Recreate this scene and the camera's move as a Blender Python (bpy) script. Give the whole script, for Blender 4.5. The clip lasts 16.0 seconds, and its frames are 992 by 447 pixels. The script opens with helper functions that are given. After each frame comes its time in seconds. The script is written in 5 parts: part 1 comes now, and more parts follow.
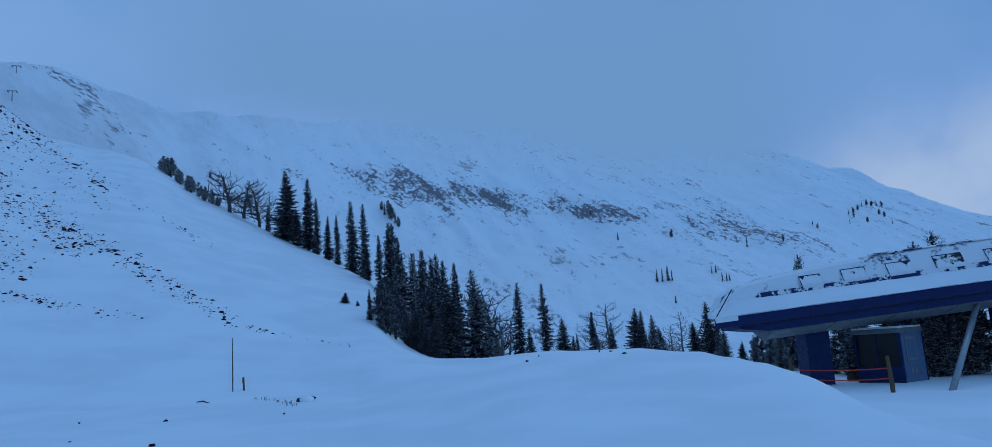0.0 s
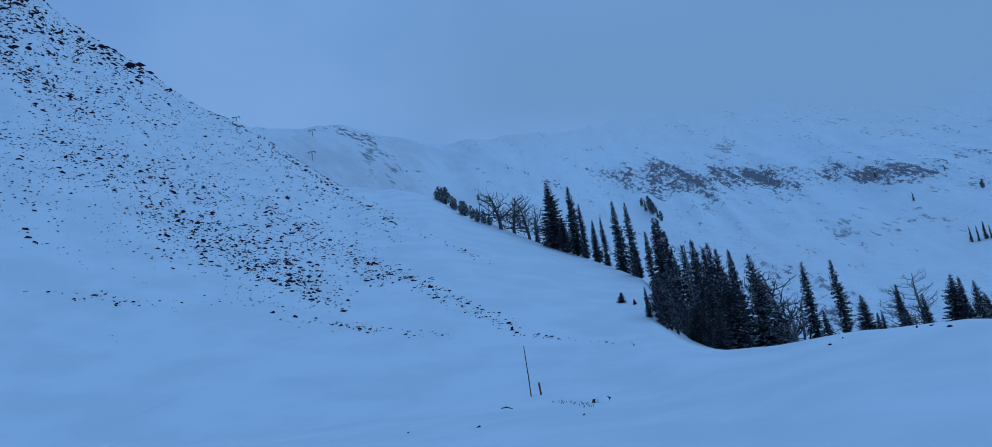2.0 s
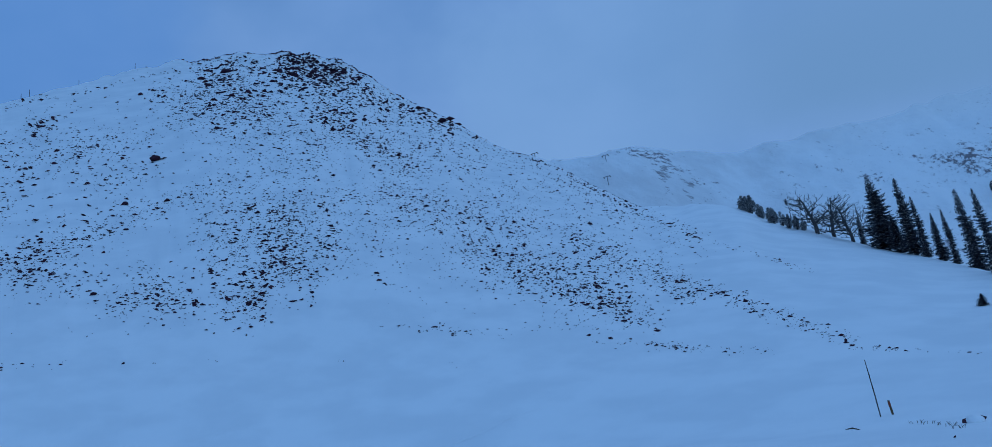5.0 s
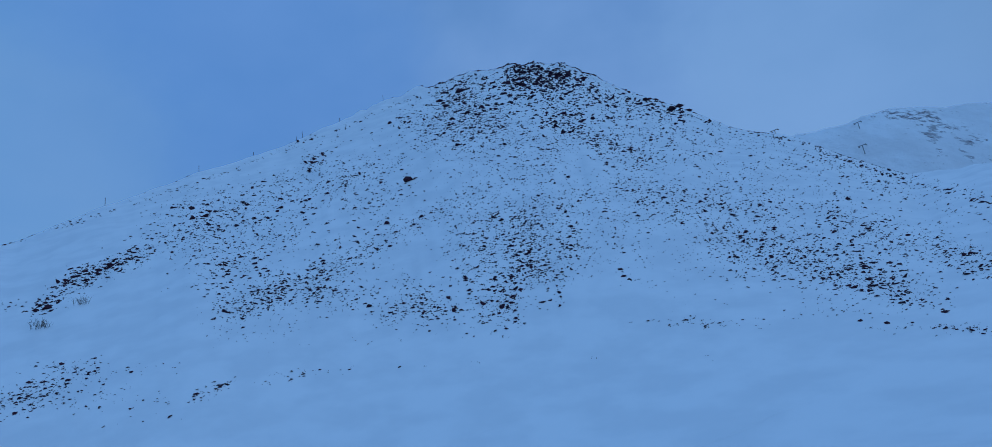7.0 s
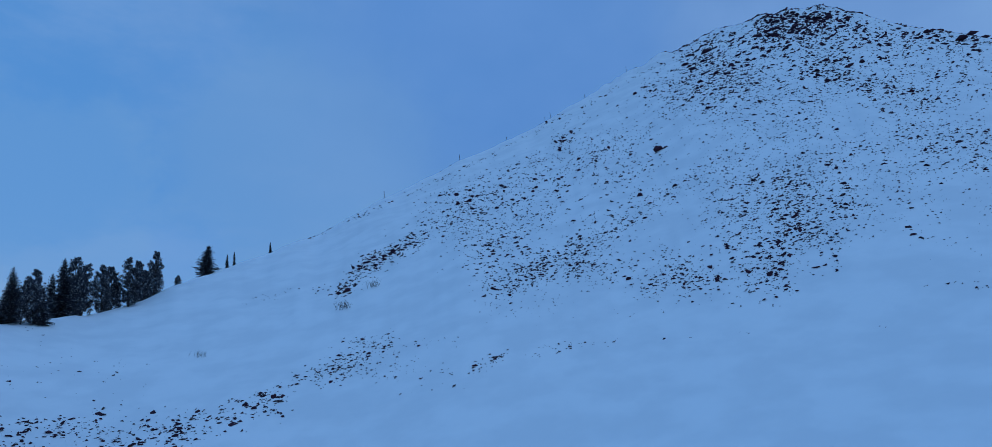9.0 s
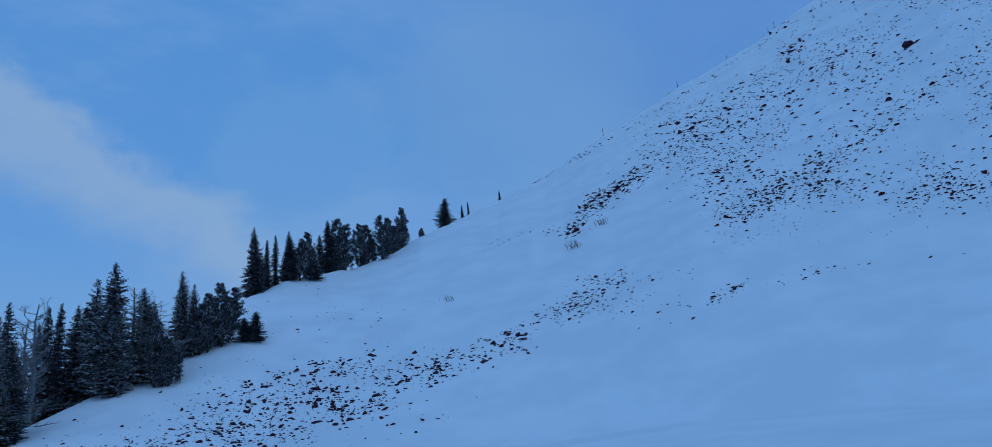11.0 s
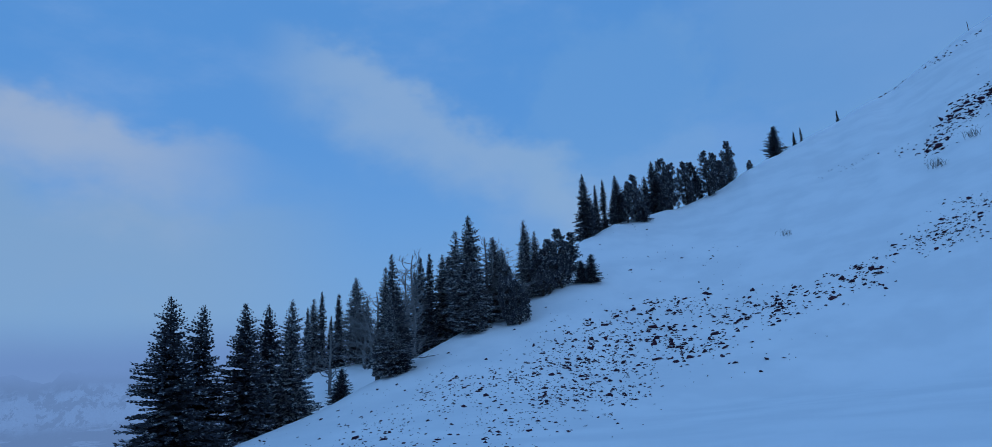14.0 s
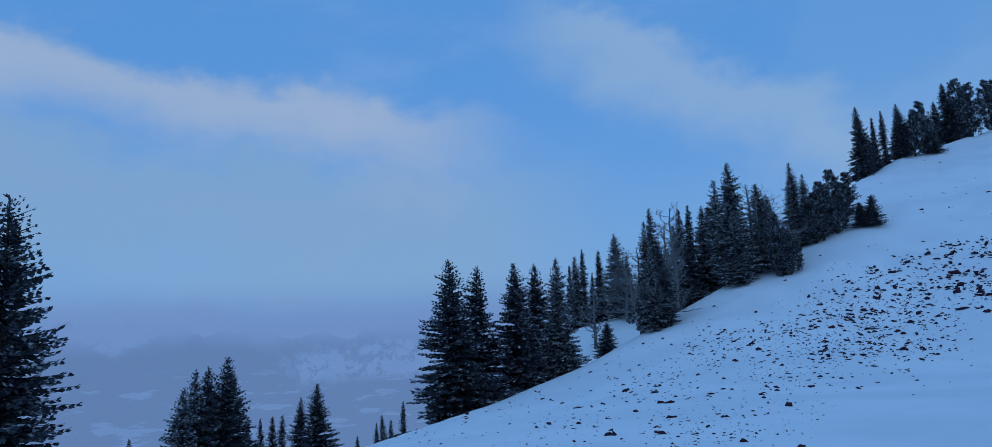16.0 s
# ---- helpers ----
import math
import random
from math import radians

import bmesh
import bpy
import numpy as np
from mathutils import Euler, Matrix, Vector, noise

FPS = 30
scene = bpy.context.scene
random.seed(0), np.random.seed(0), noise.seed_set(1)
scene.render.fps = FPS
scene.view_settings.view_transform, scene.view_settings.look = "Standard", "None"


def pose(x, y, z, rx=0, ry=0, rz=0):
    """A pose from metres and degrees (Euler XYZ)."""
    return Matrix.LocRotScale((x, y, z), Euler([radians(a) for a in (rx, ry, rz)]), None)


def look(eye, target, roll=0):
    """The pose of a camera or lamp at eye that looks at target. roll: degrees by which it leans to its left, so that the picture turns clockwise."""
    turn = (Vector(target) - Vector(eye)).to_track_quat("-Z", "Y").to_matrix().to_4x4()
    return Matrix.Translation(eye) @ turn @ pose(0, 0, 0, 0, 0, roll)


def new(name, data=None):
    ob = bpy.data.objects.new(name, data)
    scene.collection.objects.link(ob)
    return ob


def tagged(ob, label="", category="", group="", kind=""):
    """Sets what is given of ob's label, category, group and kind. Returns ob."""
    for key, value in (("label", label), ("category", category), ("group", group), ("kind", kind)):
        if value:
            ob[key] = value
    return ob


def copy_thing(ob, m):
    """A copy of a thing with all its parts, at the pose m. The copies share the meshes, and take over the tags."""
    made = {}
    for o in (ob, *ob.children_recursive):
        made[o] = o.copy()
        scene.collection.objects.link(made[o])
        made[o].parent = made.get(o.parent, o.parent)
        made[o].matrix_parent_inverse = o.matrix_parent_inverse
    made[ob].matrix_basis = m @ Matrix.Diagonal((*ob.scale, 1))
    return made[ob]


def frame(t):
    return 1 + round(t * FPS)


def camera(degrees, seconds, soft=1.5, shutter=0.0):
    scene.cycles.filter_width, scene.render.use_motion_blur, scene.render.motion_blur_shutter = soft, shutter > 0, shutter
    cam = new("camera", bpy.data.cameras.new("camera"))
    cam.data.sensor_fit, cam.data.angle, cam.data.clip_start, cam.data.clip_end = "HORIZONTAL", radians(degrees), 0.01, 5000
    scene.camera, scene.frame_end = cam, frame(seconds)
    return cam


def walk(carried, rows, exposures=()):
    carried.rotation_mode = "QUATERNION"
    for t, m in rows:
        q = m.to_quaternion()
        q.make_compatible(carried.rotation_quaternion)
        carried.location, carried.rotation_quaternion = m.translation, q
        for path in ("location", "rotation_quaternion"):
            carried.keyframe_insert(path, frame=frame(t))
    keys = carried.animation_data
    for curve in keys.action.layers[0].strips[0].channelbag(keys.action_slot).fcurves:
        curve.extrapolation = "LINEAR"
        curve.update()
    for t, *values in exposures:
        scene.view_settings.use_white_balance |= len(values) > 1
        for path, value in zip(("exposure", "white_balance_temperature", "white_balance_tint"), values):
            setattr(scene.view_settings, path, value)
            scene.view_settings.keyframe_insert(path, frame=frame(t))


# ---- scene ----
# The camera: held at arm's length by somebody who turns on the spot.
cam = camera(67.45, 16.0, soft=0.5)
EYE, REACH = 1.6, 0.6
ROWS = [
    (0.0, 0.65, 9.50, 3.89),
    (0.5, 4.29, 9.88, 4.24),
    (1.0, 10.13, 10.42, 5.28),
    (1.5, 16.34, 11.07, 7.11),
    (2.0, 21.93, 11.69, 8.30),
    (2.5, 25.70, 12.16, 8.53),
    (3.0, 29.22, 12.64, 8.77),
    (3.5, 34.01, 13.50, 8.47),
    (3.7, 35.71, 14.10, 8.31),
    (5.8, 54.38, 18.06, 8.35),
    (6.0, 57.03, 18.44, 8.27),
    (6.5, 61.35, 18.84, 8.21),
    (7.0, 64.77, 19.14, 7.75),
    (7.5, 69.09, 19.43, 7.04),
    (8.0, 73.94, 19.63, 6.10),
    (8.5, 79.45, 19.60, 5.47),
    (9.0, 84.37, 19.30, 5.13),
    (9.5, 87.23, 18.68, 5.53),
    (10.0, 93.50, 18.05, 4.79),
    (10.2, 95.46, 17.65, 4.43),
    (12.3, 112.44, 16.17, 4.78),
    (12.5, 114.12, 16.48, 3.87),
    (13.0, 120.65, 15.74, 3.09),
    (13.5, 125.24, 14.50, 2.96),
    (14.0, 127.16, 13.19, 2.88),
    (14.5, 130.40, 12.15, 2.75),
    (15.0, 136.68, 11.32, 2.55),
    (15.5, 143.15, 11.12, 2.56),
    (16.0, 146.87, 10.73, 2.59),
]


def held(yaw, pitch, roll):
    turn = pose(0, 0, 0, 90 + pitch, roll, yaw)
    ahead = -turn.col[2].to_3d()
    ahead.z = 0
    ahead = ahead.normalized() * REACH
    return Matrix.Translation((ahead.x, ahead.y, EYE)) @ turn


walk(cam, [(t, held(yaw, pitch, roll)) for t, yaw, pitch, roll in ROWS],
     [(0.0, 0.0), (3.0, -0.02), (5.0, -0.05), (7.0, -0.06), (9.5, -0.05), (13.0, -0.04), (16.0, 0.0)])
# ---- light: a dim blue morning, cloud over most of the sky, the sun still behind the mountain ----
world = bpy.data.worlds.new("sky")
scene.world = world
world.use_nodes = True
wn, wl = world.node_tree.nodes, world.node_tree.links
wn.clear()


def wnode(kind, **props):
    n = wn.new(kind)
    for k, v in props.items():
        n.inputs[k].default_value = v
    return n


SUN_UP, SUN_ROUND = radians(9), radians(34)
sky = wn.new("ShaderNodeTexSky")
sky.sky_type, sky.sun_disc, sky.sun_elevation, sky.sun_rotation, sky.altitude = "NISHITA", False, SUN_UP, SUN_ROUND, 2700
coords = wn.new("ShaderNodeTexCoord")


def wmix(fac, a, b):
    m = wn.new("ShaderNodeMix")
    m.data_type = "RGBA"
    for sock, v in ((m.inputs[0], fac), (m.inputs[6], a), (m.inputs[7], b)):
        if isinstance(v, (tuple, float)):
            sock.default_value = v
        else:
            wl.new(v, sock)
    return m.outputs[2]


def wramp(value, lo, hi, a=0.0, b=1.0):
    m = wn.new("ShaderNodeMapRange")
    m.interpolation_type = "SMOOTHERSTEP"
    m.inputs[1].default_value, m.inputs[2].default_value, m.inputs[3].default_value, m.inputs[4].default_value = lo, hi, a, b
    wl.new(value, m.inputs[0])
    return m.outputs[0]


def wmath(op, a, b):
    m = wn.new("ShaderNodeMath")
    m.operation = op
    for sock, v in zip(m.inputs, (a, b)):
        if isinstance(v, float):
            sock.default_value = v
        else:
            wl.new(v, sock)
    return m.outputs[0]


def wnoise(scale, detail, rough, stretch=(1, 1, 1), shift=(0, 0, 0)):
    mp = wn.new("ShaderNodeMapping")
    mp.inputs["Scale"].default_value, mp.inputs["Location"].default_value = stretch, shift
    wl.new(coords.outputs["Generated"], mp.inputs[0])
    n = wnode("ShaderNodeTexNoise", Scale=scale, Detail=detail, Roughness=rough)
    wl.new(mp.outputs[0], n.inputs["Vector"])
    return n.outputs[0]


def wtoward(bearing, up):
    """How nearly a way points to that bearing and height: its cosine."""
    d = wn.new("ShaderNodeVectorMath")
    d.operation = "DOT_PRODUCT"
    b, u = radians(bearing), radians(up)
    d.inputs[1].default_value = (-math.sin(b) * math.cos(u), math.cos(b) * math.cos(u), math.sin(u))
    wl.new(coords.outputs["Generated"], d.inputs[0])
    return d.outputs["Value"]


# clear sky over the valley, a sheet of cloud over the mountain, wisps between
gain = wn.new("ShaderNodeVectorMath")
gain.operation = "SCALE"
gain.inputs["Scale"].default_value = 0.10
wl.new(sky.outputs[0], gain.inputs[0])
clear = wmix(0.22, (0.088, 0.318, 0.78, 1), gain.outputs[0])
over = wramp(wmath("ADD", wtoward(20, 25), wmath("MULTIPLY", wnoise(2.2, 4, 0.55), 0.5)), 0.30, 1.0)


def way(bearing, up):
    b, u = radians(bearing), radians(up)
    return Vector((-math.sin(b) * math.cos(u), math.cos(b) * math.cos(u), math.sin(u)))


def streak(a, b, half, ragged, scale, centre, reach):
    """A long cloud from one way to another, with a ragged edge, thinning out from its centre."""
    n = way(*a).cross(way(*b)).normalized()
    d = wn.new("ShaderNodeVectorMath")
    d.operation = "DOT_PRODUCT"
    d.inputs[1].default_value = n
    wl.new(coords.outputs["Generated"], d.inputs[0])
    off = wmath("ADD", d.outputs["Value"], wmath("MULTIPLY", wmath("SUBTRACT", wnoise(scale, 5, 0.55, (1, 1, 1.6)), 0.5), ragged))
    body = wmath("MULTIPLY", wramp(off, -0.55 * half, 0.15 * half), wramp(off, half * 1.9, half * 0.1))
    return wmath("MULTIPLY", body, wramp(wtoward(*centre), math.cos(radians(reach)), math.cos(radians(reach * 0.4))))


low = wramp(wtoward(0, 90), 0.40, 0.0)
cloud = wmix(wramp(wnoise(1.9, 5, 0.55, (1, 1, 1.6)), 0.28, 0.76), (0.110, 0.262, 0.58, 1), (0.175, 0.346, 0.70, 1))
colour = wmix(wmath("MULTIPLY", wramp(wnoise(2.6, 6, 0.6, (1, 1, 2.4), (0.3, 0.1, 0.9)), 0.42, 0.70), 0.5), clear, (0.20, 0.375, 0.71, 1))
colour = wmix(wmath("MULTIPLY", low, 0.75), colour, (0.180, 0.365, 0.655, 1))
colour = wmix(wmath("MULTIPLY", streak((182, 15), (150, 12.5), 0.13, 0.30, 2.6, (172, 12), 38), 0.75), colour, (0.225, 0.378, 0.60, 1))
colour = wmix(wmath("MULTIPLY", streak((180, 22.5), (150, 18.0), 0.062, 0.20, 4.5, (175, 20.5), 33), 0.78), colour, (0.345, 0.445, 0.62, 1))
colour = wmix(wmath("MULTIPLY", streak((141, 25.5), (119, 16.0), 0.066, 0.22, 4.5, (129, 20), 18), 0.72), colour, (0.275, 0.425, 0.655, 1))
colour = wmix(wmath("MULTIPLY", streak((185, 4.5), (140, 3.0), 0.055, 0.20, 4.0, (165, 4), 44), 0.7), colour, (0.19, 0.31, 0.57, 1))
colour = wmix(over, colour, cloud)
colour = wmix(wmath("MULTIPLY", wramp(wtoward(236, 32), 0.60, 1.0), 0.45), colour, (0.33, 0.68, 1.30, 1))
glow = wmath("MULTIPLY", wramp(wtoward(-36, 7), 0.955, 0.999), wmath("MULTIPLY", wramp(wtoward(0, 90), 0.31, 0.15), wramp(wnoise(4, 4, 0.55), 0.25, 0.6)))
colour = wmix(wmath("MULTIPLY", glow, 0.8), colour, (0.41, 0.53, 0.74, 1))


def patch(bearing, up, wide, amount, tone, under):
    """A soft ragged patch of thinner or thicker cloud."""
    near = wramp(wmath("ADD", wtoward(bearing, up), wmath("MULTIPLY", wmath("SUBTRACT", wnoise(5, 5, 0.6), 0.5), 0.05)), math.cos(radians(wide)), math.cos(radians(wide * 0.2)))
    return wmix(wmath("MULTIPLY", near, amount), under, tone)


colour = patch(-24, 23, 15, 0.6, (0.137, 0.292, 0.57, 1), colour)
colour = patch(33, 24, 15, 0.42, (0.205, 0.40, 0.72, 1), colour)
colour = patch(82, 33, 17, 0.55, (0.085, 0.25, 0.64, 1), colour)
colour = patch(97, 24, 13, 0.45, (0.155, 0.335, 0.64, 1), colour)
colour = patch(117, 20, 9, 0.22, (0.20, 0.39, 0.66, 1), colour)
back = wnode("ShaderNodeBackground", Strength=1.0)
wl.new(colour, back.inputs[0])
wout = wn.new("ShaderNodeOutputWorld")
wl.new(back.outputs[0], wout.inputs[0])

sun = new("sun", bpy.data.lights.new("sun", "SUN"))
sun.data.energy, sun.data.angle, sun.data.color = 0.30, radians(60), (0.42, 0.66, 1.0)
sun.matrix_world = look((30, 40, 60), (0, 0, 0))
# ---- materials ----
class Mat:
    """A node material with short calls to build it."""

    def __init__(self, name, rough=0.8, spec=0.3):
        self.m = bpy.data.materials.new(name)
        self.m.use_nodes = True
        self.n, self.l = self.m.node_tree.nodes, self.m.node_tree.links
        self.b = self.n["Principled BSDF"]
        self.b.inputs["Roughness"].default_value = rough
        self.b.inputs["Specular IOR Level"].default_value = spec
        self.co = self.n.new("ShaderNodeTexCoord").outputs["Object"]

    def put(self, sock, v):
        if isinstance(v, (int, float, tuple)):
            sock.default_value = v
        else:
            self.l.new(v, sock)

    def noise(self, scale, detail=4.0, rough=0.55, stretch=None):
        n = self.n.new("ShaderNodeTexNoise")
        n.inputs["Scale"].default_value, n.inputs["Detail"].default_value, n.inputs["Roughness"].default_value = scale, detail, rough
        src = self.co
        if stretch:
            mp = self.n.new("ShaderNodeMapping")
            mp.inputs["Scale"].default_value = stretch
            self.l.new(src, mp.inputs[0])
            src = mp.outputs[0]
        self.l.new(src, n.inputs["Vector"])
        return n.outputs[0]

    def ramp(self, v, lo, hi, a=0.0, b=1.0):
        m = self.n.new("ShaderNodeMapRange")
        m.interpolation_type = "SMOOTHSTEP"
        for k, x in enumerate((lo, hi, a, b)):
            m.inputs[k + 1].default_value = x
        self.l.new(v, m.inputs[0])
        return m.outputs[0]

    def math(self, op, a, b=0.0):
        m = self.n.new("ShaderNodeMath")
        m.operation = op
        self.put(m.inputs[0], a)
        self.put(m.inputs[1], b)
        return m.outputs[0]

    def mix(self, fac, a, b):
        m = self.n.new("ShaderNodeMix")
        m.data_type = "RGBA"
        self.put(m.inputs[0], fac)
        self.put(m.inputs[6], a)
        self.put(m.inputs[7], b)
        return m.outputs[2]

    def axis(self, k, source=None):
        s = self.n.new("ShaderNodeSeparateXYZ")
        self.l.new(source or self.co, s.inputs[0])
        return s.outputs[k]

    def geo(self, out):
        return self.n.new("ShaderNodeNewGeometry").outputs[out]

    def colour(self, v):
        self.put(self.b.inputs["Base Color"], v)
        return self

    def rough(self, v):
        self.put(self.b.inputs["Roughness"], v)
        return self

    def bump(self, v, strength=0.3, depth=0.05):
        n = self.n.new("ShaderNodeBump")
        n.inputs["Strength"].default_value, n.inputs["Distance"].default_value = strength, depth
        self.put(n.inputs["Height"], v)
        self.l.new(n.outputs[0], self.b.inputs["Normal"])
        return self


def grey(v, tint=(1, 1, 1)):
    return (v * tint[0], v * tint[1], v * tint[2], 1)


TRACKS = ((52.0, 37.0, 39.3, 41.9), (70.2, 41.9, 60.6, 43.2), (53.0, 34.0, 44.0, 36.5), (76.0, 36.0, 64.0, 37.5), (103.0, 30.0, 95.0, 36.0), (101.0, 28.0, 94.0, 33.0))


def snow_material():
    s = Mat("snow", 0.75, 0.25)
    big, fine = s.noise(0.22, 3), s.noise(6, 4)
    drift = s.noise(0.9, 4, 0.6, (1.0, 0.35, 1.0))
    s.colour(s.mix(s.ramp(big, 0.35, 0.65), grey(0.80, (0.97, 0.99, 1)), grey(0.86, (0.99, 1, 1))))
    h = s.math("ADD", s.math("MULTIPLY", drift, 0.5), s.math("MULTIPLY", fine, 0.12))
    # old ski tracks: shallow grooves between two places, each a bearing and a distance
    sway = s.math("MULTIPLY", s.math("SUBTRACT", s.noise(0.12, 2), 0.5), 3.0)
    for b0, d0, b1, d1 in TRACKS:
        p = Vector((-d0 * math.sin(radians(b0)), d0 * math.cos(radians(b0)), 0))
        q = Vector((-d1 * math.sin(radians(b1)), d1 * math.cos(radians(b1)), 0))
        run = (q - p).normalized()
        x, y = s.axis(0), s.axis(1)
        along_it = s.math("ADD", s.math("ADD", s.math("MULTIPLY", x, run.x), s.math("MULTIPLY", y, run.y)), -p.dot(run))
        off = s.math("ADD", s.math("ADD", s.math("ADD", s.math("MULTIPLY", x, -run.y), s.math("MULTIPLY", y, run.x)), p.x * run.y - p.y * run.x), sway)
        groove = s.math("MULTIPLY", s.ramp(s.math("ABSOLUTE", off), 0.22, 0.06), s.math("MULTIPLY", s.ramp(along_it, 0, 3), s.ramp(along_it, (q - p).length, (q - p).length - 3)))
        h = s.math("SUBTRACT", h, s.math("MULTIPLY", groove, 0.7))
    s.bump(h, 0.35, 0.12)
    return s.m


def mountain_material():
    """Snow with a broken band of cliffs and outcrops that run slantwise down the face, and shade painted on its left
    shoulder.
    """
    s = Mat("mountain_snow", 0.8, 0.2)
    x, y, z = s.axis(0), s.axis(1), s.axis(2)
    plain = s.co

    def slant(along_by, across_by, deep):
        lay = s.n.new("ShaderNodeCombineXYZ")
        p = s.math("SUBTRACT", s.math("MULTIPLY", x, 0.66 * along_by), s.math("MULTIPLY", z, 0.75 * along_by))
        q = s.math("ADD", s.math("MULTIPLY", x, 0.75 * across_by), s.math("MULTIPLY", z, 0.66 * across_by))
        for sock, v in zip(lay.inputs, (p, s.math("MULTIPLY", y, deep), q)):
            s.l.new(v, sock)
        return lay.outputs[0]

    s.co = slant(0.30, 1.0, 0.10)
    runs, ledges = s.noise(0.014, 5, 0.65), s.noise(0.075, 6, 0.66)
    s.co = slant(0.55, 1.0, 0.3)
    crumbs = s.noise(0.26, 6, 0.72)
    s.co = plain
    blocks = s.noise(0.15, 7, 0.72, (1.3, 0.4, 0.9))
    level = s.math("ADD", s.math("ADD", z, s.math("MULTIPLY", x, 0.25)), s.math("MULTIPLY", s.math("SUBTRACT", s.noise(0.012, 5, 0.6), 0.5), 95.0))
    band = s.math("MULTIPLY", s.math("MULTIPLY", s.ramp(level, 150, 196), s.ramp(level, 256, 208)), s.math("MULTIPLY", s.ramp(x, -330, -150, 0.35, 1.0), s.ramp(x, 420, 250, 0.3, 1.0)))
    grain = s.math("ADD", s.math("MULTIPLY", ledges, 0.34), s.math("ADD", s.math("MULTIPLY", crumbs, 0.38), s.math("MULTIPLY", blocks, 0.28)))
    want = s.math("ADD", s.math("MULTIPLY", band, 0.092), s.math("MULTIPLY", s.math("SUBTRACT", runs, 0.5), 0.46))
    rough_at = s.math("ADD", grain, want)
    bare = s.ramp(rough_at, 0.590, 0.645, 0.0, 0.88)
    # thin snow round the rock, with the ribs' faint shading put into its colour
    thin = s.ramp(rough_at, 0.55, 0.63, 0.0, 0.12)
    s.co = slant(0.38, 1.0, 0.2)
    gully = s.math("ADD", s.math("MULTIPLY", s.noise(0.13, 6, 0.70), 0.6), s.math("ADD", s.math("MULTIPLY", crumbs, 0.4), s.math("MULTIPLY", s.math("SUBTRACT", s.noise(0.028, 4, 0.6), 0.5), 0.50)))
    s.co = plain
    thin = s.math("MAXIMUM", thin, s.ramp(gully, 0.585, 0.665, 0.0, 0.66))
    rock = s.mix(s.noise(0.3, 4), grey(0.045, (1.5, 1, 1.2)), grey(0.13, (1.35, 1, 1.15)))
    # the left shoulder's shade, painted into the snow colour in slanting patches
    s.co = slant(0.35, 1.0, 0.2)
    shoulder_shade = s.math("MULTIPLY", s.ramp(s.noise(0.035, 6, 0.65), 0.34, 0.66, 0.03, 0.22), s.ramp(x, -230, -390))
    s.co = plain
    thin = s.math("MAXIMUM", thin, shoulder_shade)
    s.colour(s.mix(s.math("MAXIMUM", bare, thin), grey(0.91, (0.98, 0.99, 1)), rock))
    s.bump(s.math("ADD", s.noise(0.05, 6, 0.65), s.math("MULTIPLY", grain, 0.8)), 0.7, 6.0)
    return s.m


def valley_material():
    """Dark forest with a few snowy clearings, and two bare snow faces seamed by gullies."""
    s = Mat("valley_forest", 0.9, 0.1)
    x, z = s.axis(0), s.axis(2)
    ragged = s.math("MULTIPLY", s.math("SUBTRACT", s.noise(0.006, 5, 0.6), 0.5), 320.0)
    seams = s.ramp(s.math("ADD", s.noise(0.016, 6, 0.7, (1, 1, 0.35)), s.math("MULTIPLY", s.noise(0.004, 4), 0.3)), 0.56, 0.68)

    def face(x0, x1, z0, z1, lean):
        u = s.math("ADD", x, ragged)
        v = s.math("ADD", s.math("ADD", z, s.math("MULTIPLY", x, lean)), s.math("MULTIPLY", ragged, 0.5))
        return s.math("MULTIPLY", s.math("MULTIPLY", s.ramp(u, x0, x0 + 120), s.ramp(u, x1, x1 - 120)), s.math("MULTIPLY", s.ramp(v, z0, z0 + 70), s.ramp(v, z1, z1 - 60)))

    notch = s.math("SUBTRACT", s.math("ADD", z, s.math("MULTIPLY", ragged, 0.35)), s.math("MULTIPLY", s.math("ABSOLUTE", s.math("ADD", x, 470.0)), 0.75))
    peak = s.math("MULTIPLY", s.math("MULTIPLY", s.ramp(notch, 60, 120), face(-900, -40, 95, 420, 0.0)), s.ramp(seams, 0.0, 0.5, 0.15, 1.0))
    wall = s.math("MULTIPLY", face(-2000, -1180, -120, 120, 0.03), s.ramp(seams, 0.0, 0.8, 0.2, 1.0))
    fields = s.math("MULTIPLY", s.ramp(s.noise(0.011, 5, 0.55, (0.45, 0.45, 2.4)), 0.57, 0.62), s.ramp(z, 60, -40, 0.0, 0.75))
    snow = s.math("MAXIMUM", s.math("MAXIMUM", peak, wall), fields)
    s.colour(s.mix(snow, s.mix(s.noise(0.012, 5), grey(0.05, (0.85, 1, 1)), grey(0.09, (0.85, 1, 1))), grey(0.80)))
    s.bump(s.noise(0.01, 6, 0.65), 0.8, 40.0)
    return s.m


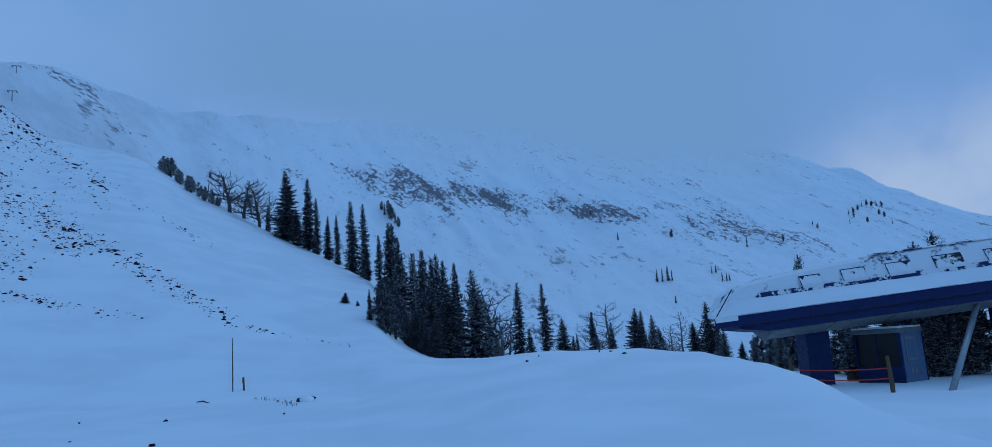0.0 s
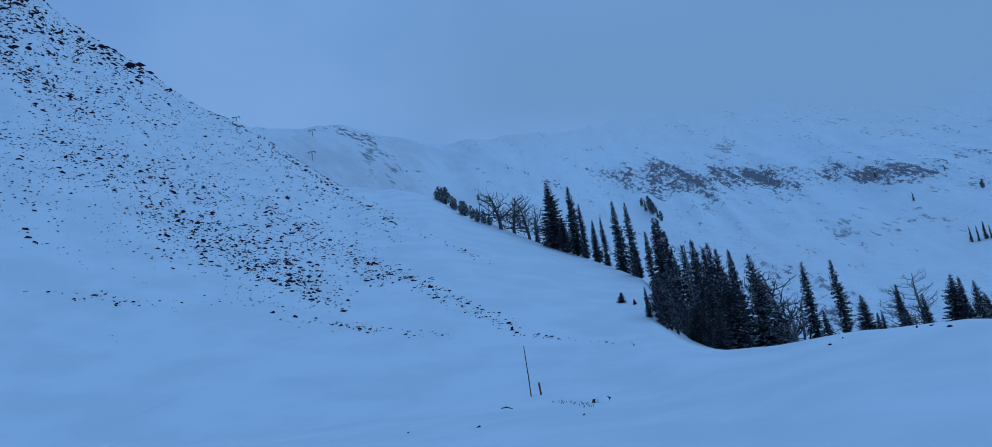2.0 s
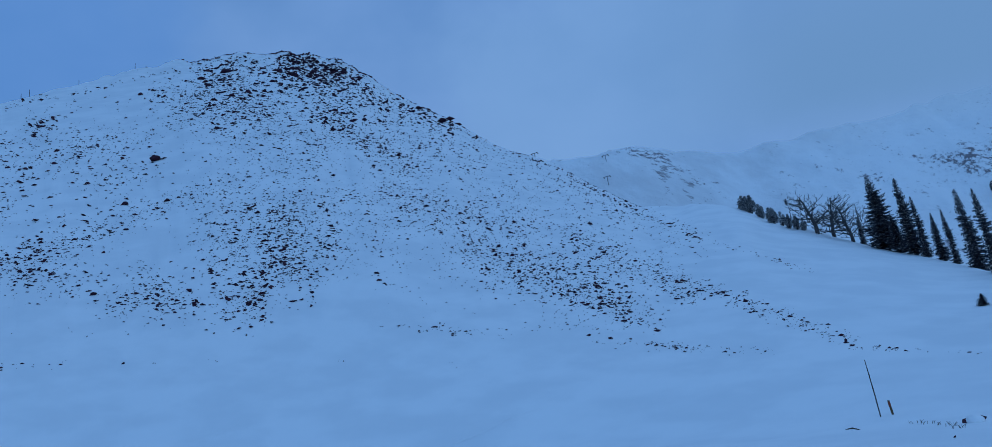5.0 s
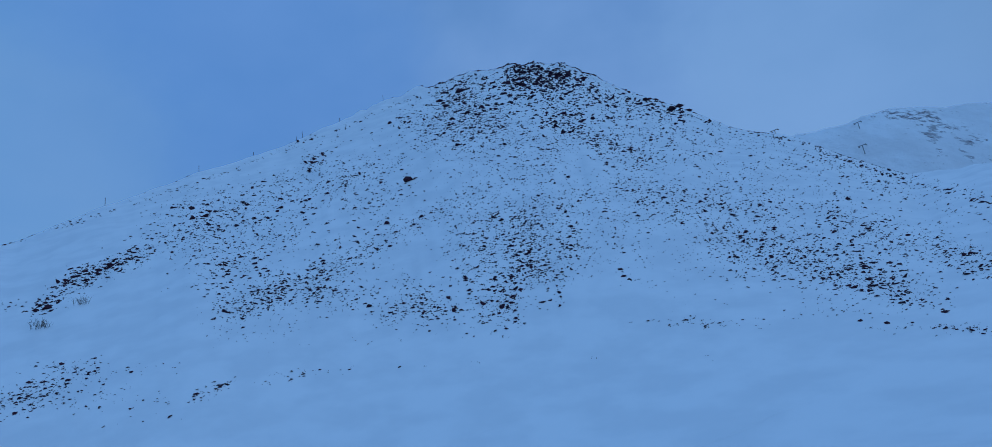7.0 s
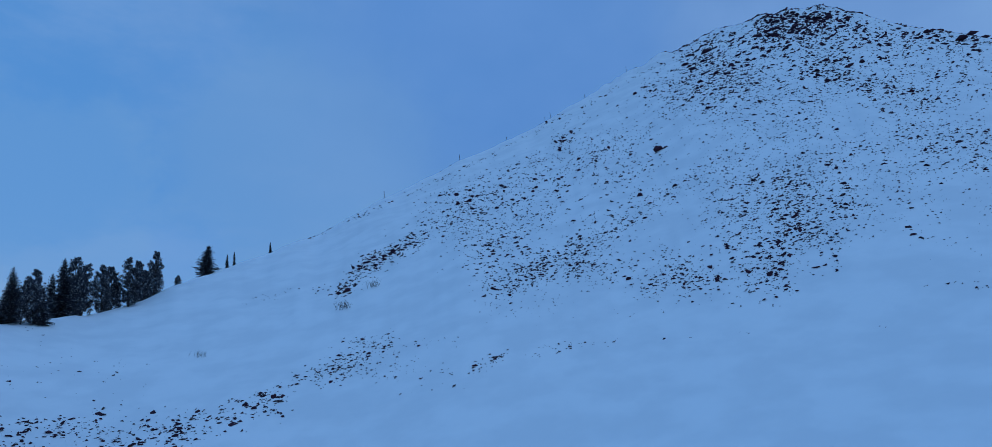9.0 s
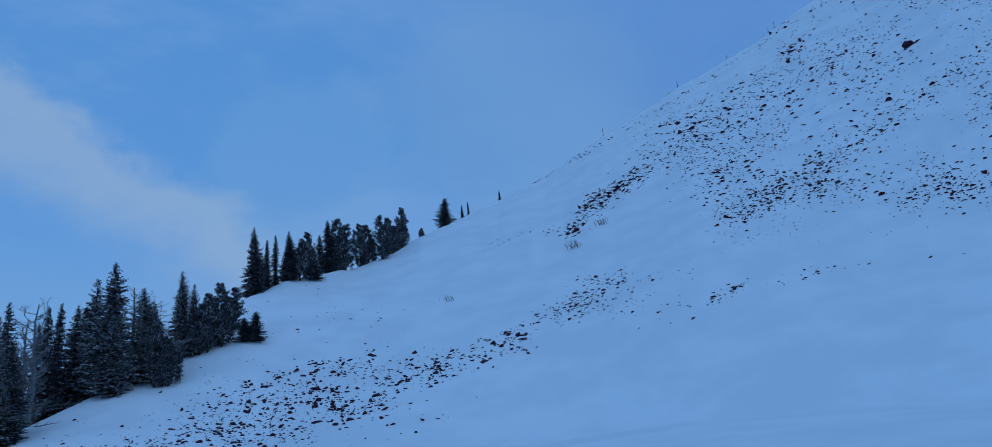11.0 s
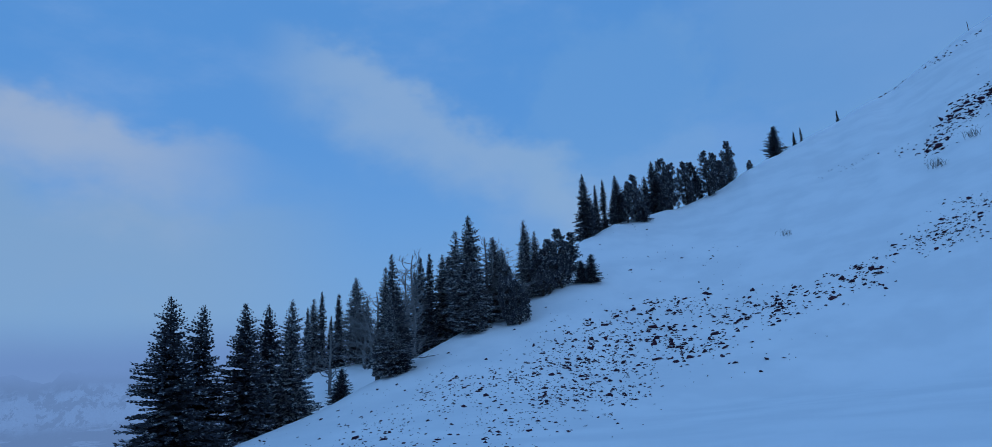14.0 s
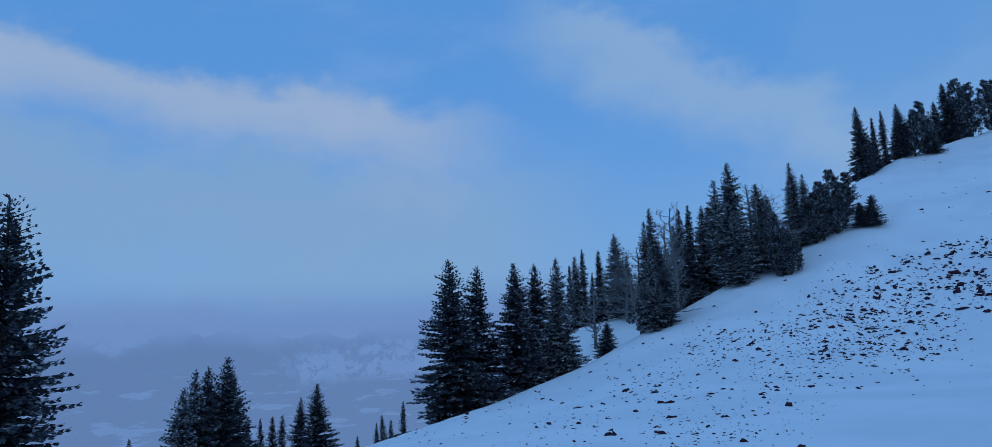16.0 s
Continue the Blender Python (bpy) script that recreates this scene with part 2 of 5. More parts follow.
def rock_material():
    s = Mat("talus_rock", 0.9, 0.12)
    tone = s.n.new("ShaderNodeObjectInfo").outputs["Random"]
    isl = s.geo("Random Per Island")
    pick = s.math("FRACT", s.math("ADD", tone, isl))
    stone = s.mix(s.ramp(pick, 0.2, 0.9), (0.032, 0.014, 0.025, 1), (0.078, 0.026, 0.040, 1))
    stone = s.mix(s.ramp(s.noise(3.0, 4), 0.35, 0.7), stone, (0.045, 0.020, 0.032, 1))
    up = s.ramp(s.math("ADD", s.axis(2, s.geo("Normal")), s.math("MULTIPLY", s.noise(1.7, 3), 0.5)), 1.13, 1.27)
    s.colour(s.mix(up, stone, grey(0.8)))
    s.bump(s.noise(5, 5), 0.6, 0.06)
    return s.m


def needle_material():
    s = Mat("needles", 0.8, 0.15)
    isl = s.geo("Random Per Island")
    green = s.mix(s.ramp(isl, 0.0, 0.9), (0.046, 0.048, 0.056, 1), (0.102, 0.104, 0.120, 1))
    s.colour(s.mix(s.ramp(isl, 0.87, 0.90), green, grey(0.5)))
    return s.m


def frosted_material():
    s = Mat("frosted_needles", 0.8, 0.15)
    isl = s.geo("Random Per Island")
    green = s.mix(s.ramp(isl, 0.0, 0.9), (0.064, 0.066, 0.075, 1), (0.15, 0.152, 0.17, 1))
    s.colour(s.mix(s.ramp(isl, 0.58, 0.62), green, grey(0.50)))
    return s.m


def bark_material(name, a, b):
    s = Mat(name, 0.9, 0.2)
    s.colour(s.mix(s.noise(6, 4, 0.6, (1, 1, 0.2)), a, b))
    s.bump(s.noise(14, 4, 0.6, (1, 1, 0.15)), 0.6, 0.02)
    return s.m


SNOW, MOUNTAIN, VALLEY, ROCK = snow_material(), mountain_material(), valley_material(), rock_material()
NEEDLES, FROSTED = needle_material(), frosted_material()
BARK = bark_material("bark", (0.045, 0.035, 0.028, 1), (0.10, 0.08, 0.065, 1))
DEADWOOD = bark_material("dead_wood", (0.10, 0.092, 0.09, 1), (0.30, 0.285, 0.28, 1))
DARKWOOD = bark_material("dark_dead_wood", (0.045, 0.04, 0.04, 1), (0.13, 0.115, 0.11, 1))


def paint(name, colour, rough=0.55, spec=0.25, metal=0.0, dirt=0.25):
    s = Mat(name, rough, spec)
    worn = s.mix(s.ramp(s.noise(2.5, 5), 0.45, 0.75), colour, tuple(c * (1 - dirt) for c in colour[:3]) + (1,))
    s.colour(worn)
    s.rough(s.ramp(s.noise(7, 4), 0.3, 0.7, rough - 0.08, rough + 0.15))
    s.b.inputs["Metallic"].default_value = metal
    s.bump(s.noise(22, 3), 0.1, 0.01)
    return s.m


def plastered(name, under, lo, hi):
    """A painted panel with wind-blown snow stuck to it in patches."""
    s = Mat(name, 0.55, 0.35)
    shift, far = s.n.new("ShaderNodeVectorMath"), s.math("MULTIPLY", s.n.new("ShaderNodeObjectInfo").outputs["Random"], 40.0)
    s.l.new(s.co, shift.inputs[0])
    s.l.new(far, shift.inputs[1])
    s.co = shift.outputs[0]
    n = s.math("ADD", s.math("MULTIPLY", s.noise(0.9, 5, 0.6), 0.6), s.math("MULTIPLY", s.noise(4.5, 5, 0.65), 0.4))
    mask = s.ramp(n, lo, hi)
    s.colour(s.mix(mask, under, grey(0.8)))
    s.bump(mask, 0.5, 0.04)
    return s.m


BLUE = paint("blue_paint", (0.007, 0.018, 0.085, 1))
BLUE_SNOWY = plastered("blue_paint_under_snow", (0.008, 0.020, 0.10, 1), 0.38, 0.47)
PANEL = paint("pale_panel", (0.20, 0.21, 0.22, 1), 0.5)
BLUE_PATCHY = plastered("blue_paint_with_snow_patches", (0.008, 0.020, 0.10, 1), 0.475, 0.51)
STEEL = paint("galvanised_steel", (0.30, 0.31, 0.32, 1), 0.45, 0.5, 0.7)
DARK = paint("dark_rubber", (0.025, 0.025, 0.028, 1), 0.6)
ROPE = paint("orange_rope", (0.75, 0.07, 0.035, 1), 0.6)
FADED = paint("faded_orange_paint", (0.26, 0.06, 0.04, 1), 0.7)
WOOD = bark_material("post_wood", (0.09, 0.055, 0.03, 1), (0.17, 0.11, 0.06, 1))
WAND = paint("dark_bamboo", (0.06, 0.045, 0.04, 1), 0.6)
TWIG = paint("dry_twig", (0.10, 0.08, 0.07, 1), 0.9)


def glass_material():
    s = Mat("dark_glass", 0.08, 0.15)
    s.colour(grey(0.02)).rough(s.ramp(s.noise(3, 3), 0.3, 0.7, 0.05, 0.2))
    return s.m


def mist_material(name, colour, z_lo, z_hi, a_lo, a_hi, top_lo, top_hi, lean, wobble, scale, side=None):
    """Glowing sheet for cloud and distance haze: see-through below, closed above, and open again at its top; its
    emission stands in for the sky's light in it.
    """
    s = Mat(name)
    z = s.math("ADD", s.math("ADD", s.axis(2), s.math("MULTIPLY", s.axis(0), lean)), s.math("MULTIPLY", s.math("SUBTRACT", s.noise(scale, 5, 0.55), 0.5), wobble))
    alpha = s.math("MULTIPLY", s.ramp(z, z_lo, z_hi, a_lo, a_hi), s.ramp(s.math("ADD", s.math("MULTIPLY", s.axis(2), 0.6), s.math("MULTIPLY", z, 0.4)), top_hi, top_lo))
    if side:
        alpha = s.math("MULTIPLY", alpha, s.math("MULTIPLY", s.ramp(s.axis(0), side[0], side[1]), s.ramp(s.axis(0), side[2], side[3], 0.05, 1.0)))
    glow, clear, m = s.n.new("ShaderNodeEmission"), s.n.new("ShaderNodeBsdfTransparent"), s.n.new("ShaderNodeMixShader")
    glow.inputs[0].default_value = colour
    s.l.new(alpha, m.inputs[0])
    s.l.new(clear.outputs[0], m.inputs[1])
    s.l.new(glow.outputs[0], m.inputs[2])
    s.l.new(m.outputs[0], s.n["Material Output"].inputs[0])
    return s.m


GLASS = glass_material()
GLASS_SNOWY = plastered("glass_under_snow", grey(0.02), 0.485, 0.53)
PALE_BLUE = paint("grey_blue_paint", (0.10, 0.15, 0.24, 1), 0.5)
# ---- the ground: one sheet round the standing place, in bearing (degrees to the left of the first view) and distance ----
def fbm(x, y, octaves=4, seed=0):
    """Smooth value noise in -1..1, summed over octaves."""
    total, amp, norm = np.zeros_like(x), 1.0, 0.0
    for o in range(octaves):
        ix, iy = np.floor(x), np.floor(y)
        fx, fy = x - ix, y - iy
        fx, fy = fx * fx * (3 - 2 * fx), fy * fy * (3 - 2 * fy)

        def h(a, b):
            v = np.sin(a * 127.1 + b * 311.7 + (seed + o) * 74.7) * 43758.5453
            return (v - np.floor(v)) * 2 - 1
        total += amp * ((h(ix, iy) * (1 - fx) + h(ix + 1, iy) * fx) * (1 - fy) + (h(ix, iy + 1) * (1 - fx) + h(ix + 1, iy + 1) * fx) * fy)
        norm += amp
        x, y, amp = x * 2.03 + 17.3, y * 2.03 + 5.1, amp * 0.5
    return total / norm


BEARING = np.concatenate([np.arange(-60, 200, 0.3), np.arange(200, 300, 2.0)])
DIST = np.concatenate([[0.0], np.geomspace(1.0, 30, 46), np.linspace(31, 235, 150), np.linspace(240, 400, 12), np.linspace(411, 1500, 110), np.geomspace(1550, 4900, 24)])


def along(knots, soft=1.0):
    """A curve over the bearing through (bearing, value) knots, softened by so many degrees."""
    k = np.array(knots)
    fine = np.arange(-110, 320, 0.1)
    v = np.interp(fine, k[:, 0], k[:, 1])
    n = max(1, int(soft / 0.1))
    v = np.convolve(np.pad(v, n, mode="edge"), np.hanning(2 * n + 1) / np.hanning(2 * n + 1).sum(), mode="valid")
    return np.interp(BEARING, fine, v)


# the crest of the near ground: its angle over the eye's level, and its distance
CREST = along([(-40, -9), (-32, -8), (-26.8, -6.4), (-24.3, -5.1), (-21.3, -2.9), (-18.5, -1.7), (-14.2, -0.6), (-9.6, -0.1), (-3.5, -0.2), (1.8, -0.5),
               (5.2, -0.4), (6.1, -0.05), (7.2, 0.6), (8.2, 1.8), (9.0, 4.0), (9.7, 5.7), (11.1, 6.5), (12.2, 7.1), (15.8, 9.0), (18, 10.3), (21.4, 12.0), (24.9, 14.3), (28, 15.3), (32, 16.0), (34, 17.4),
               (37.3, 20.0), (42.3, 22.5), (45.5, 24.6), (49, 26.8), (52, 28.5), (54, 29.7), (57, 30.5), (60.4, 30.7), (63.8, 30.4), (67, 30.0), (70.4, 29.0),
               (77, 26.8), (85, 24.3), (91.5, 21.7), (98, 18.7), (102.7, 17.0), (109, 14.7), (111.3, 13.9), (113.8, 13.2), (117.3, 12.6), (119.8, 11.8), (121, 11.0), (123, 9.5), (126, 7.2), (129, 5.6), (134, 3.2),
               (140, 0.0), (147, -2.6), (154, -4.5), (157.5, -5.4), (168, -9), (180, -12), (230, -16)], 0.7)
CREST_AT = along([(-40, 10), (-32, 11.5), (-26.8, 13.5), (-24.3, 15.5), (-21.3, 19), (-18.5, 22), (-14.2, 26), (-9.6, 28), (-3.5, 30), (2, 36), (5.2, 50), (9, 72),
                  (12, 90), (18, 108), (25, 132), (32, 160), (37, 178), (45, 192), (57, 196), (67, 190), (77, 176), (85, 160), (98, 130), (109, 106), (118, 86),
                  (122, 75), (128, 64), (134, 58), (140, 52), (147, 46), (157, 38), (170, 28), (180, 24), (230, 18)], 3)
# the fold where the flat ground turns into the slope
FOLD = along([(-40, -9.5), (-24, -7.0), (-9, -3.6), (0, -2.6), (5.6, -0.9), (12.6, 1.1), (23, 3.0), (37, 5.0), (50, 6.8), (66.7, 8.5), (86, 10.7), (97, 8.6), (108, 5.0), (117, 2.0),
              (128, 0.8), (134, -1.0), (140, -2.8), (147, -4.4), (157, -6.6), (180, -13.5), (230, -18)], 4)
FOLD_AT = along([(-40, 8), (-24, 11), (-9, 17), (0, 20), (5.6, 34), (12.6, 42), (23, 45), (37, 48), (66, 52), (97, 62), (108, 58), (117, 52), (128, 47), (140, 40), (147, 33), (157, 27), (180, 17), (230, 12)], 4)
SECOND = along([(128, 5.2), (134, 4.2), (137, 3.6), (139, 3.2), (141, 2.7), (144, 1.5), (150, -3), (156, -7)], 1.5)
# the mountain side behind: crest angle and distance, seen from -40 to 40 degrees
FAR = along([(-60, 2), (-40, 3.5), (-33.9, 6.4), (-30, 8.3), (-26, 10.5), (-22.8, 12.1), (-18, 13.6), (-10, 15.6), (0, 17.0), (9, 17.5), (18, 17.9), (22, 18.2), (24.4, 18.6), (27, 19.4),
             (31, 20.7), (34, 20.9), (36, 20.9), (38, 20.6), (40, 20.7), (42, 20.2), (45, 17), (52, 8), (60, -2), (75, -8), (110, -8), (230, -8)], 1.5)
FAR_AT = along([(-60, 1500), (-20, 1500), (5, 1350), (20, 1100), (30, 860), (38, 760), (60, 800), (230, 800)], 6)


def build_heights():
    t, n, rows = np.tan, len(BEARING), []
    rad = np.radians
    zc, zf = EYE + CREST_AT * t(rad(CREST)), EYE + FOLD_AT * t(rad(FOLD))
    zfar = EYE + FAR_AT * t(rad(FAR))
    left = np.clip((BEARING - 60) / 40, 0, 1)            # the open valley side
    lift = np.clip((-4 - BEARING) / 10, 0, 1)            # the lift's yard
    rise = np.clip((BEARING - 131.5) / 4, 0, 1) * np.clip((152 - BEARING) / 5, 0, 1)
    steep = np.clip(CREST / 10, 0.0, 1.0)
    knee = 0.55 + 0.17 * np.clip((BEARING - 3) / 8, 0, 1)
    dip = 0.34 - 0.21 * np.clip((BEARING - 3) / 8, 0, 1)
    for i in range(n):
        rc, rf = CREST_AT[i], FOLD_AT[i]
        r = [0, 3.5, rf * knee[i], rf, rc]
        z = [0, 0, zf[i] * dip[i], zf[i], zc[i]]
        # behind the crest
        back = 6 + 10 * steep[i]
        drop = 1.2 + 6 * steep[i] - lift[i] * 0.4 + left[i] * 0.8
        r += [rc + back, rc + back + 35, rc + back + 110]
        z += [min(zc[i] - drop, zc[i] - drop * 0.8), zc[i] - drop - 1.5 - 5 * left[i] - 10 * steep[i], zc[i] - drop - 35 - 60 * left[i] - 30 * steep[i]]
        if rise[i] > 0.01:                               # a second slope shows behind the crest
            r[6] = r[6] * (1 - rise[i]) + 80 * rise[i]
            z[6] = z[6] * (1 - rise[i]) + (EYE + 80 * t(rad(SECOND[i]))) * rise[i]
        if lift[i] > 0.01:
            yard = -0.85
            z[5] = z[5] * (1 - lift[i]) + yard * lift[i]
            z[6] = z[6] * (1 - lift[i]) + (yard - 0.25) * lift[i]
        # the far side, or the valley's bottom
        base = -90 * (1 - left[i]) - 620 * left[i]
        ra = max(r[-1] + 120, 430 * (1 - left[i]) + 1700 * left[i])
        if FAR[i] > -6:
            r += [ra, ra + (FAR_AT[i] - ra) * 0.55, FAR_AT[i], FAR_AT[i] + 250, 4900]
            z += [base + 20, base + (zfar[i] - base) * 0.5, zfar[i], zfar[i] - 60, -300]
        else:
            r += [ra, 3400, 4200, 4900]
            z += [base, base - 20, base + 40, base + 40]
        rows.append(np.interp(DIST, r, z))
    z = np.array(rows)
    # soften the breaks along the distance, more the farther away
    k = np.array([1, 2, 3, 2, 1]) / 9.0
    pad = np.pad(z, ((0, 0), (2, 2)), mode="edge")
    soft = sum(k[j] * pad[:, j:j + len(DIST)] for j in range(5))
    return soft


HEIGHT = build_heights()
_b, _d = np.meshgrid(np.radians(BEARING), DIST, indexing="ij")
GX, GY = -_d * np.sin(_b), _d * np.cos(_b)
_near = np.clip((_d - 3) / 20, 0, 1)
# drifts, wind ripples, gullies on the rough cone, and the far side's ribs
HEIGHT += 0.05 * _near * fbm(GX / 13, GY / 13, 3, 1) * np.clip((400 - _d) / 200, 0, 1)
_cone = np.clip((HEIGHT - 9) / 20, 0, 1) * np.clip((260 - _d) / 40, 0, 1)
_deg = np.degrees(_b)
HEIGHT += _cone * (0.8 * fbm(_deg / 2.6, _d / 60, 3, 5) + 0.25 * fbm(GX / 5, GY / 5, 3, 9))
_top = np.clip((HEIGHT - 88) / 18, 0, 1) * np.clip((260 - _d) / 40, 0, 1)
HEIGHT += _top * 2.0 * fbm(GX / 4.5, GY / 4.5, 3, 12)
_face = np.clip((_d - 480) / 200, 0, 1) * np.clip((60 - np.abs(_deg - 2)) / 15, 0, 1)
_lat = GX + 0.55 * HEIGHT
_rib = 1 - 2 * np.abs(fbm(_lat / 85, HEIGHT / 420, 4, 21))
HEIGHT += _face * (11 * _rib + 9 * fbm(GX / 60, GY / 60, 4, 23) + 3.5 * fbm(_lat / 14, HEIGHT / 60, 3, 24) - 5)
_band = HEIGHT + 0.3 * GX - 205 + 30 * fbm(GX / 120, GY / 120, 3, 25)
HEIGHT += _face * np.clip(1 - np.abs(_deg) / 30, 0, 1) * 12 * np.clip(_band / 14, -1, 1) * (0.6 + 0.4 * fbm(_lat / 25, GY / 60, 3, 27))
# distant range over the valley
_range = np.clip((_d - 3300) / 900, 0, 1) * np.clip((_deg - 120) / 20, 0, 1)
HEIGHT += _range * (740 + 90 * np.clip((_deg - 164) / 8, 0, 1) + 150 * fbm(_deg / 16 + 3, _d / 3500, 3, 31) + 190 * (0.5 - np.abs(fbm(_deg / 3.5, _d / 1500, 4, 33))) + 40 * fbm(_deg / 0.9, _d / 500, 3, 37))


def ground(b, d):
    """The ground's height at a bearing and distance."""
    i = min(max(int(np.searchsorted(BEARING, b)) - 1, 0), len(BEARING) - 2)
    j = min(max(int(np.searchsorted(DIST, d)) - 1, 0), len(DIST) - 2)
    u = (b - BEARING[i]) / (BEARING[i + 1] - BEARING[i])
    v = (d - DIST[j]) / (DIST[j + 1] - DIST[j])
    return float((HEIGHT[i, j] * (1 - v) + HEIGHT[i, j + 1] * v) * (1 - u) + (HEIGHT[i + 1, j] * (1 - v) + HEIGHT[i + 1, j + 1] * v) * u)


def place(b, d, up=0.0):
    """The point at a bearing and distance, so far over the ground."""
    a = radians(b)
    return Vector((-d * math.sin(a), d * math.cos(a), ground(b, d) + up))


def terrain():
    nb, nd = len(BEARING), len(DIST)
    verts = np.stack([GX, GY, HEIGHT], -1).reshape(-1, 3)
    a = np.arange(nb)[:, None]
    j = np.arange(nd - 1)[None, :]
    n = (a + 1) % nb
    quads = np.stack([a * nd + j, a * nd + j + 1, n * nd + j + 1, n * nd + j], -1)
    # the innermost ring is a fan of thin quads round one place
    mesh = bpy.data.meshes.new("ground")
    mesh.from_pydata(verts.tolist(), [], quads.reshape(-1, 4).tolist())
    where = np.broadcast_to((DIST[:-1] > 330)[None, :] * 1 + ((BEARING > 75)[:, None] & (DIST[:-1] > 330)[None, :]) * 1, (nb, nd - 1))
    mesh.polygons.foreach_set("material_index", where.reshape(-1).astype(np.int32))
    mesh.polygons.foreach_set("use_smooth", np.ones(nb * (nd - 1), dtype=bool))
    for m in (SNOW, MOUNTAIN, VALLEY):
        mesh.materials.append(m)
    mesh.update()
    ob = new("ground", mesh)
    return tagged(ob, "wind-packed snow over hill, hollow and mountain side", "ground", kind="structure")


terrain()
# ---- building helpers ----
def part(name, bm, material, parent=None, label="", smooth=False):
    """Links a bmesh as one mesh object under its thing or part."""
    mesh = bpy.data.meshes.new(name)
    bm.to_mesh(mesh)
    bm.free()
    for m in material if isinstance(material, (list, tuple)) else [material]:
        mesh.materials.append(m)
    if smooth:
        mesh.polygons.foreach_set("use_smooth", [True] * len(mesh.polygons))
    ob = new(name, mesh)
    ob.parent = parent
    return tagged(ob, label) if label else ob


def raw_part(name, verts, faces, material, parent=None, label="", smooth=False):
    mesh = bpy.data.meshes.new(name)
    mesh.from_pydata(verts, [], faces)
    mesh.materials.append(material)
    if smooth:
        mesh.polygons.foreach_set("use_smooth", [True] * len(mesh.polygons))
    ob = new(name, mesh)
    ob.parent = parent
    return tagged(ob, label) if label else ob


def tube(verts, faces, pts, radii, sides=5):
    """Adds a tapered tube along pts to the lists."""
    first = len(verts)
    for k, p in enumerate(pts):
        d = (pts[min(k + 1, len(pts) - 1)] - pts[max(k - 1, 0)]).normalized()
        side = d.orthogonal().normalized()
        up = d.cross(side)
        for s in range(sides):
            a = 2 * math.pi * s / sides
            verts.append(p + (side * math.cos(a) + up * math.sin(a)) * radii[k])
    for k in range(len(pts) - 1):
        for s in range(sides):
            a, b = first + k * sides + s, first + k * sides + (s + 1) % sides
            faces.append((a, b, b + sides, a + sides))
    faces.append(tuple(first + s for s in reversed(range(sides))))
    faces.append(tuple(first + (len(pts) - 1) * sides + s for s in range(sides)))


def tuft(verts, faces, p, way, side, length, width, rng):
    """One spray of needles: a small bent kite."""
    k = len(verts)
    tip = p + way * length
    mid = p + way * length * 0.45
    lift = Vector((0, 0, rng.uniform(-0.25, 0.1) * width))
    verts += [p, mid + side * width * 0.5 + lift, tip, mid - side * width * 0.5 + lift]
    faces += [(k, k + 1, k + 2), (k, k + 2, k + 3)]


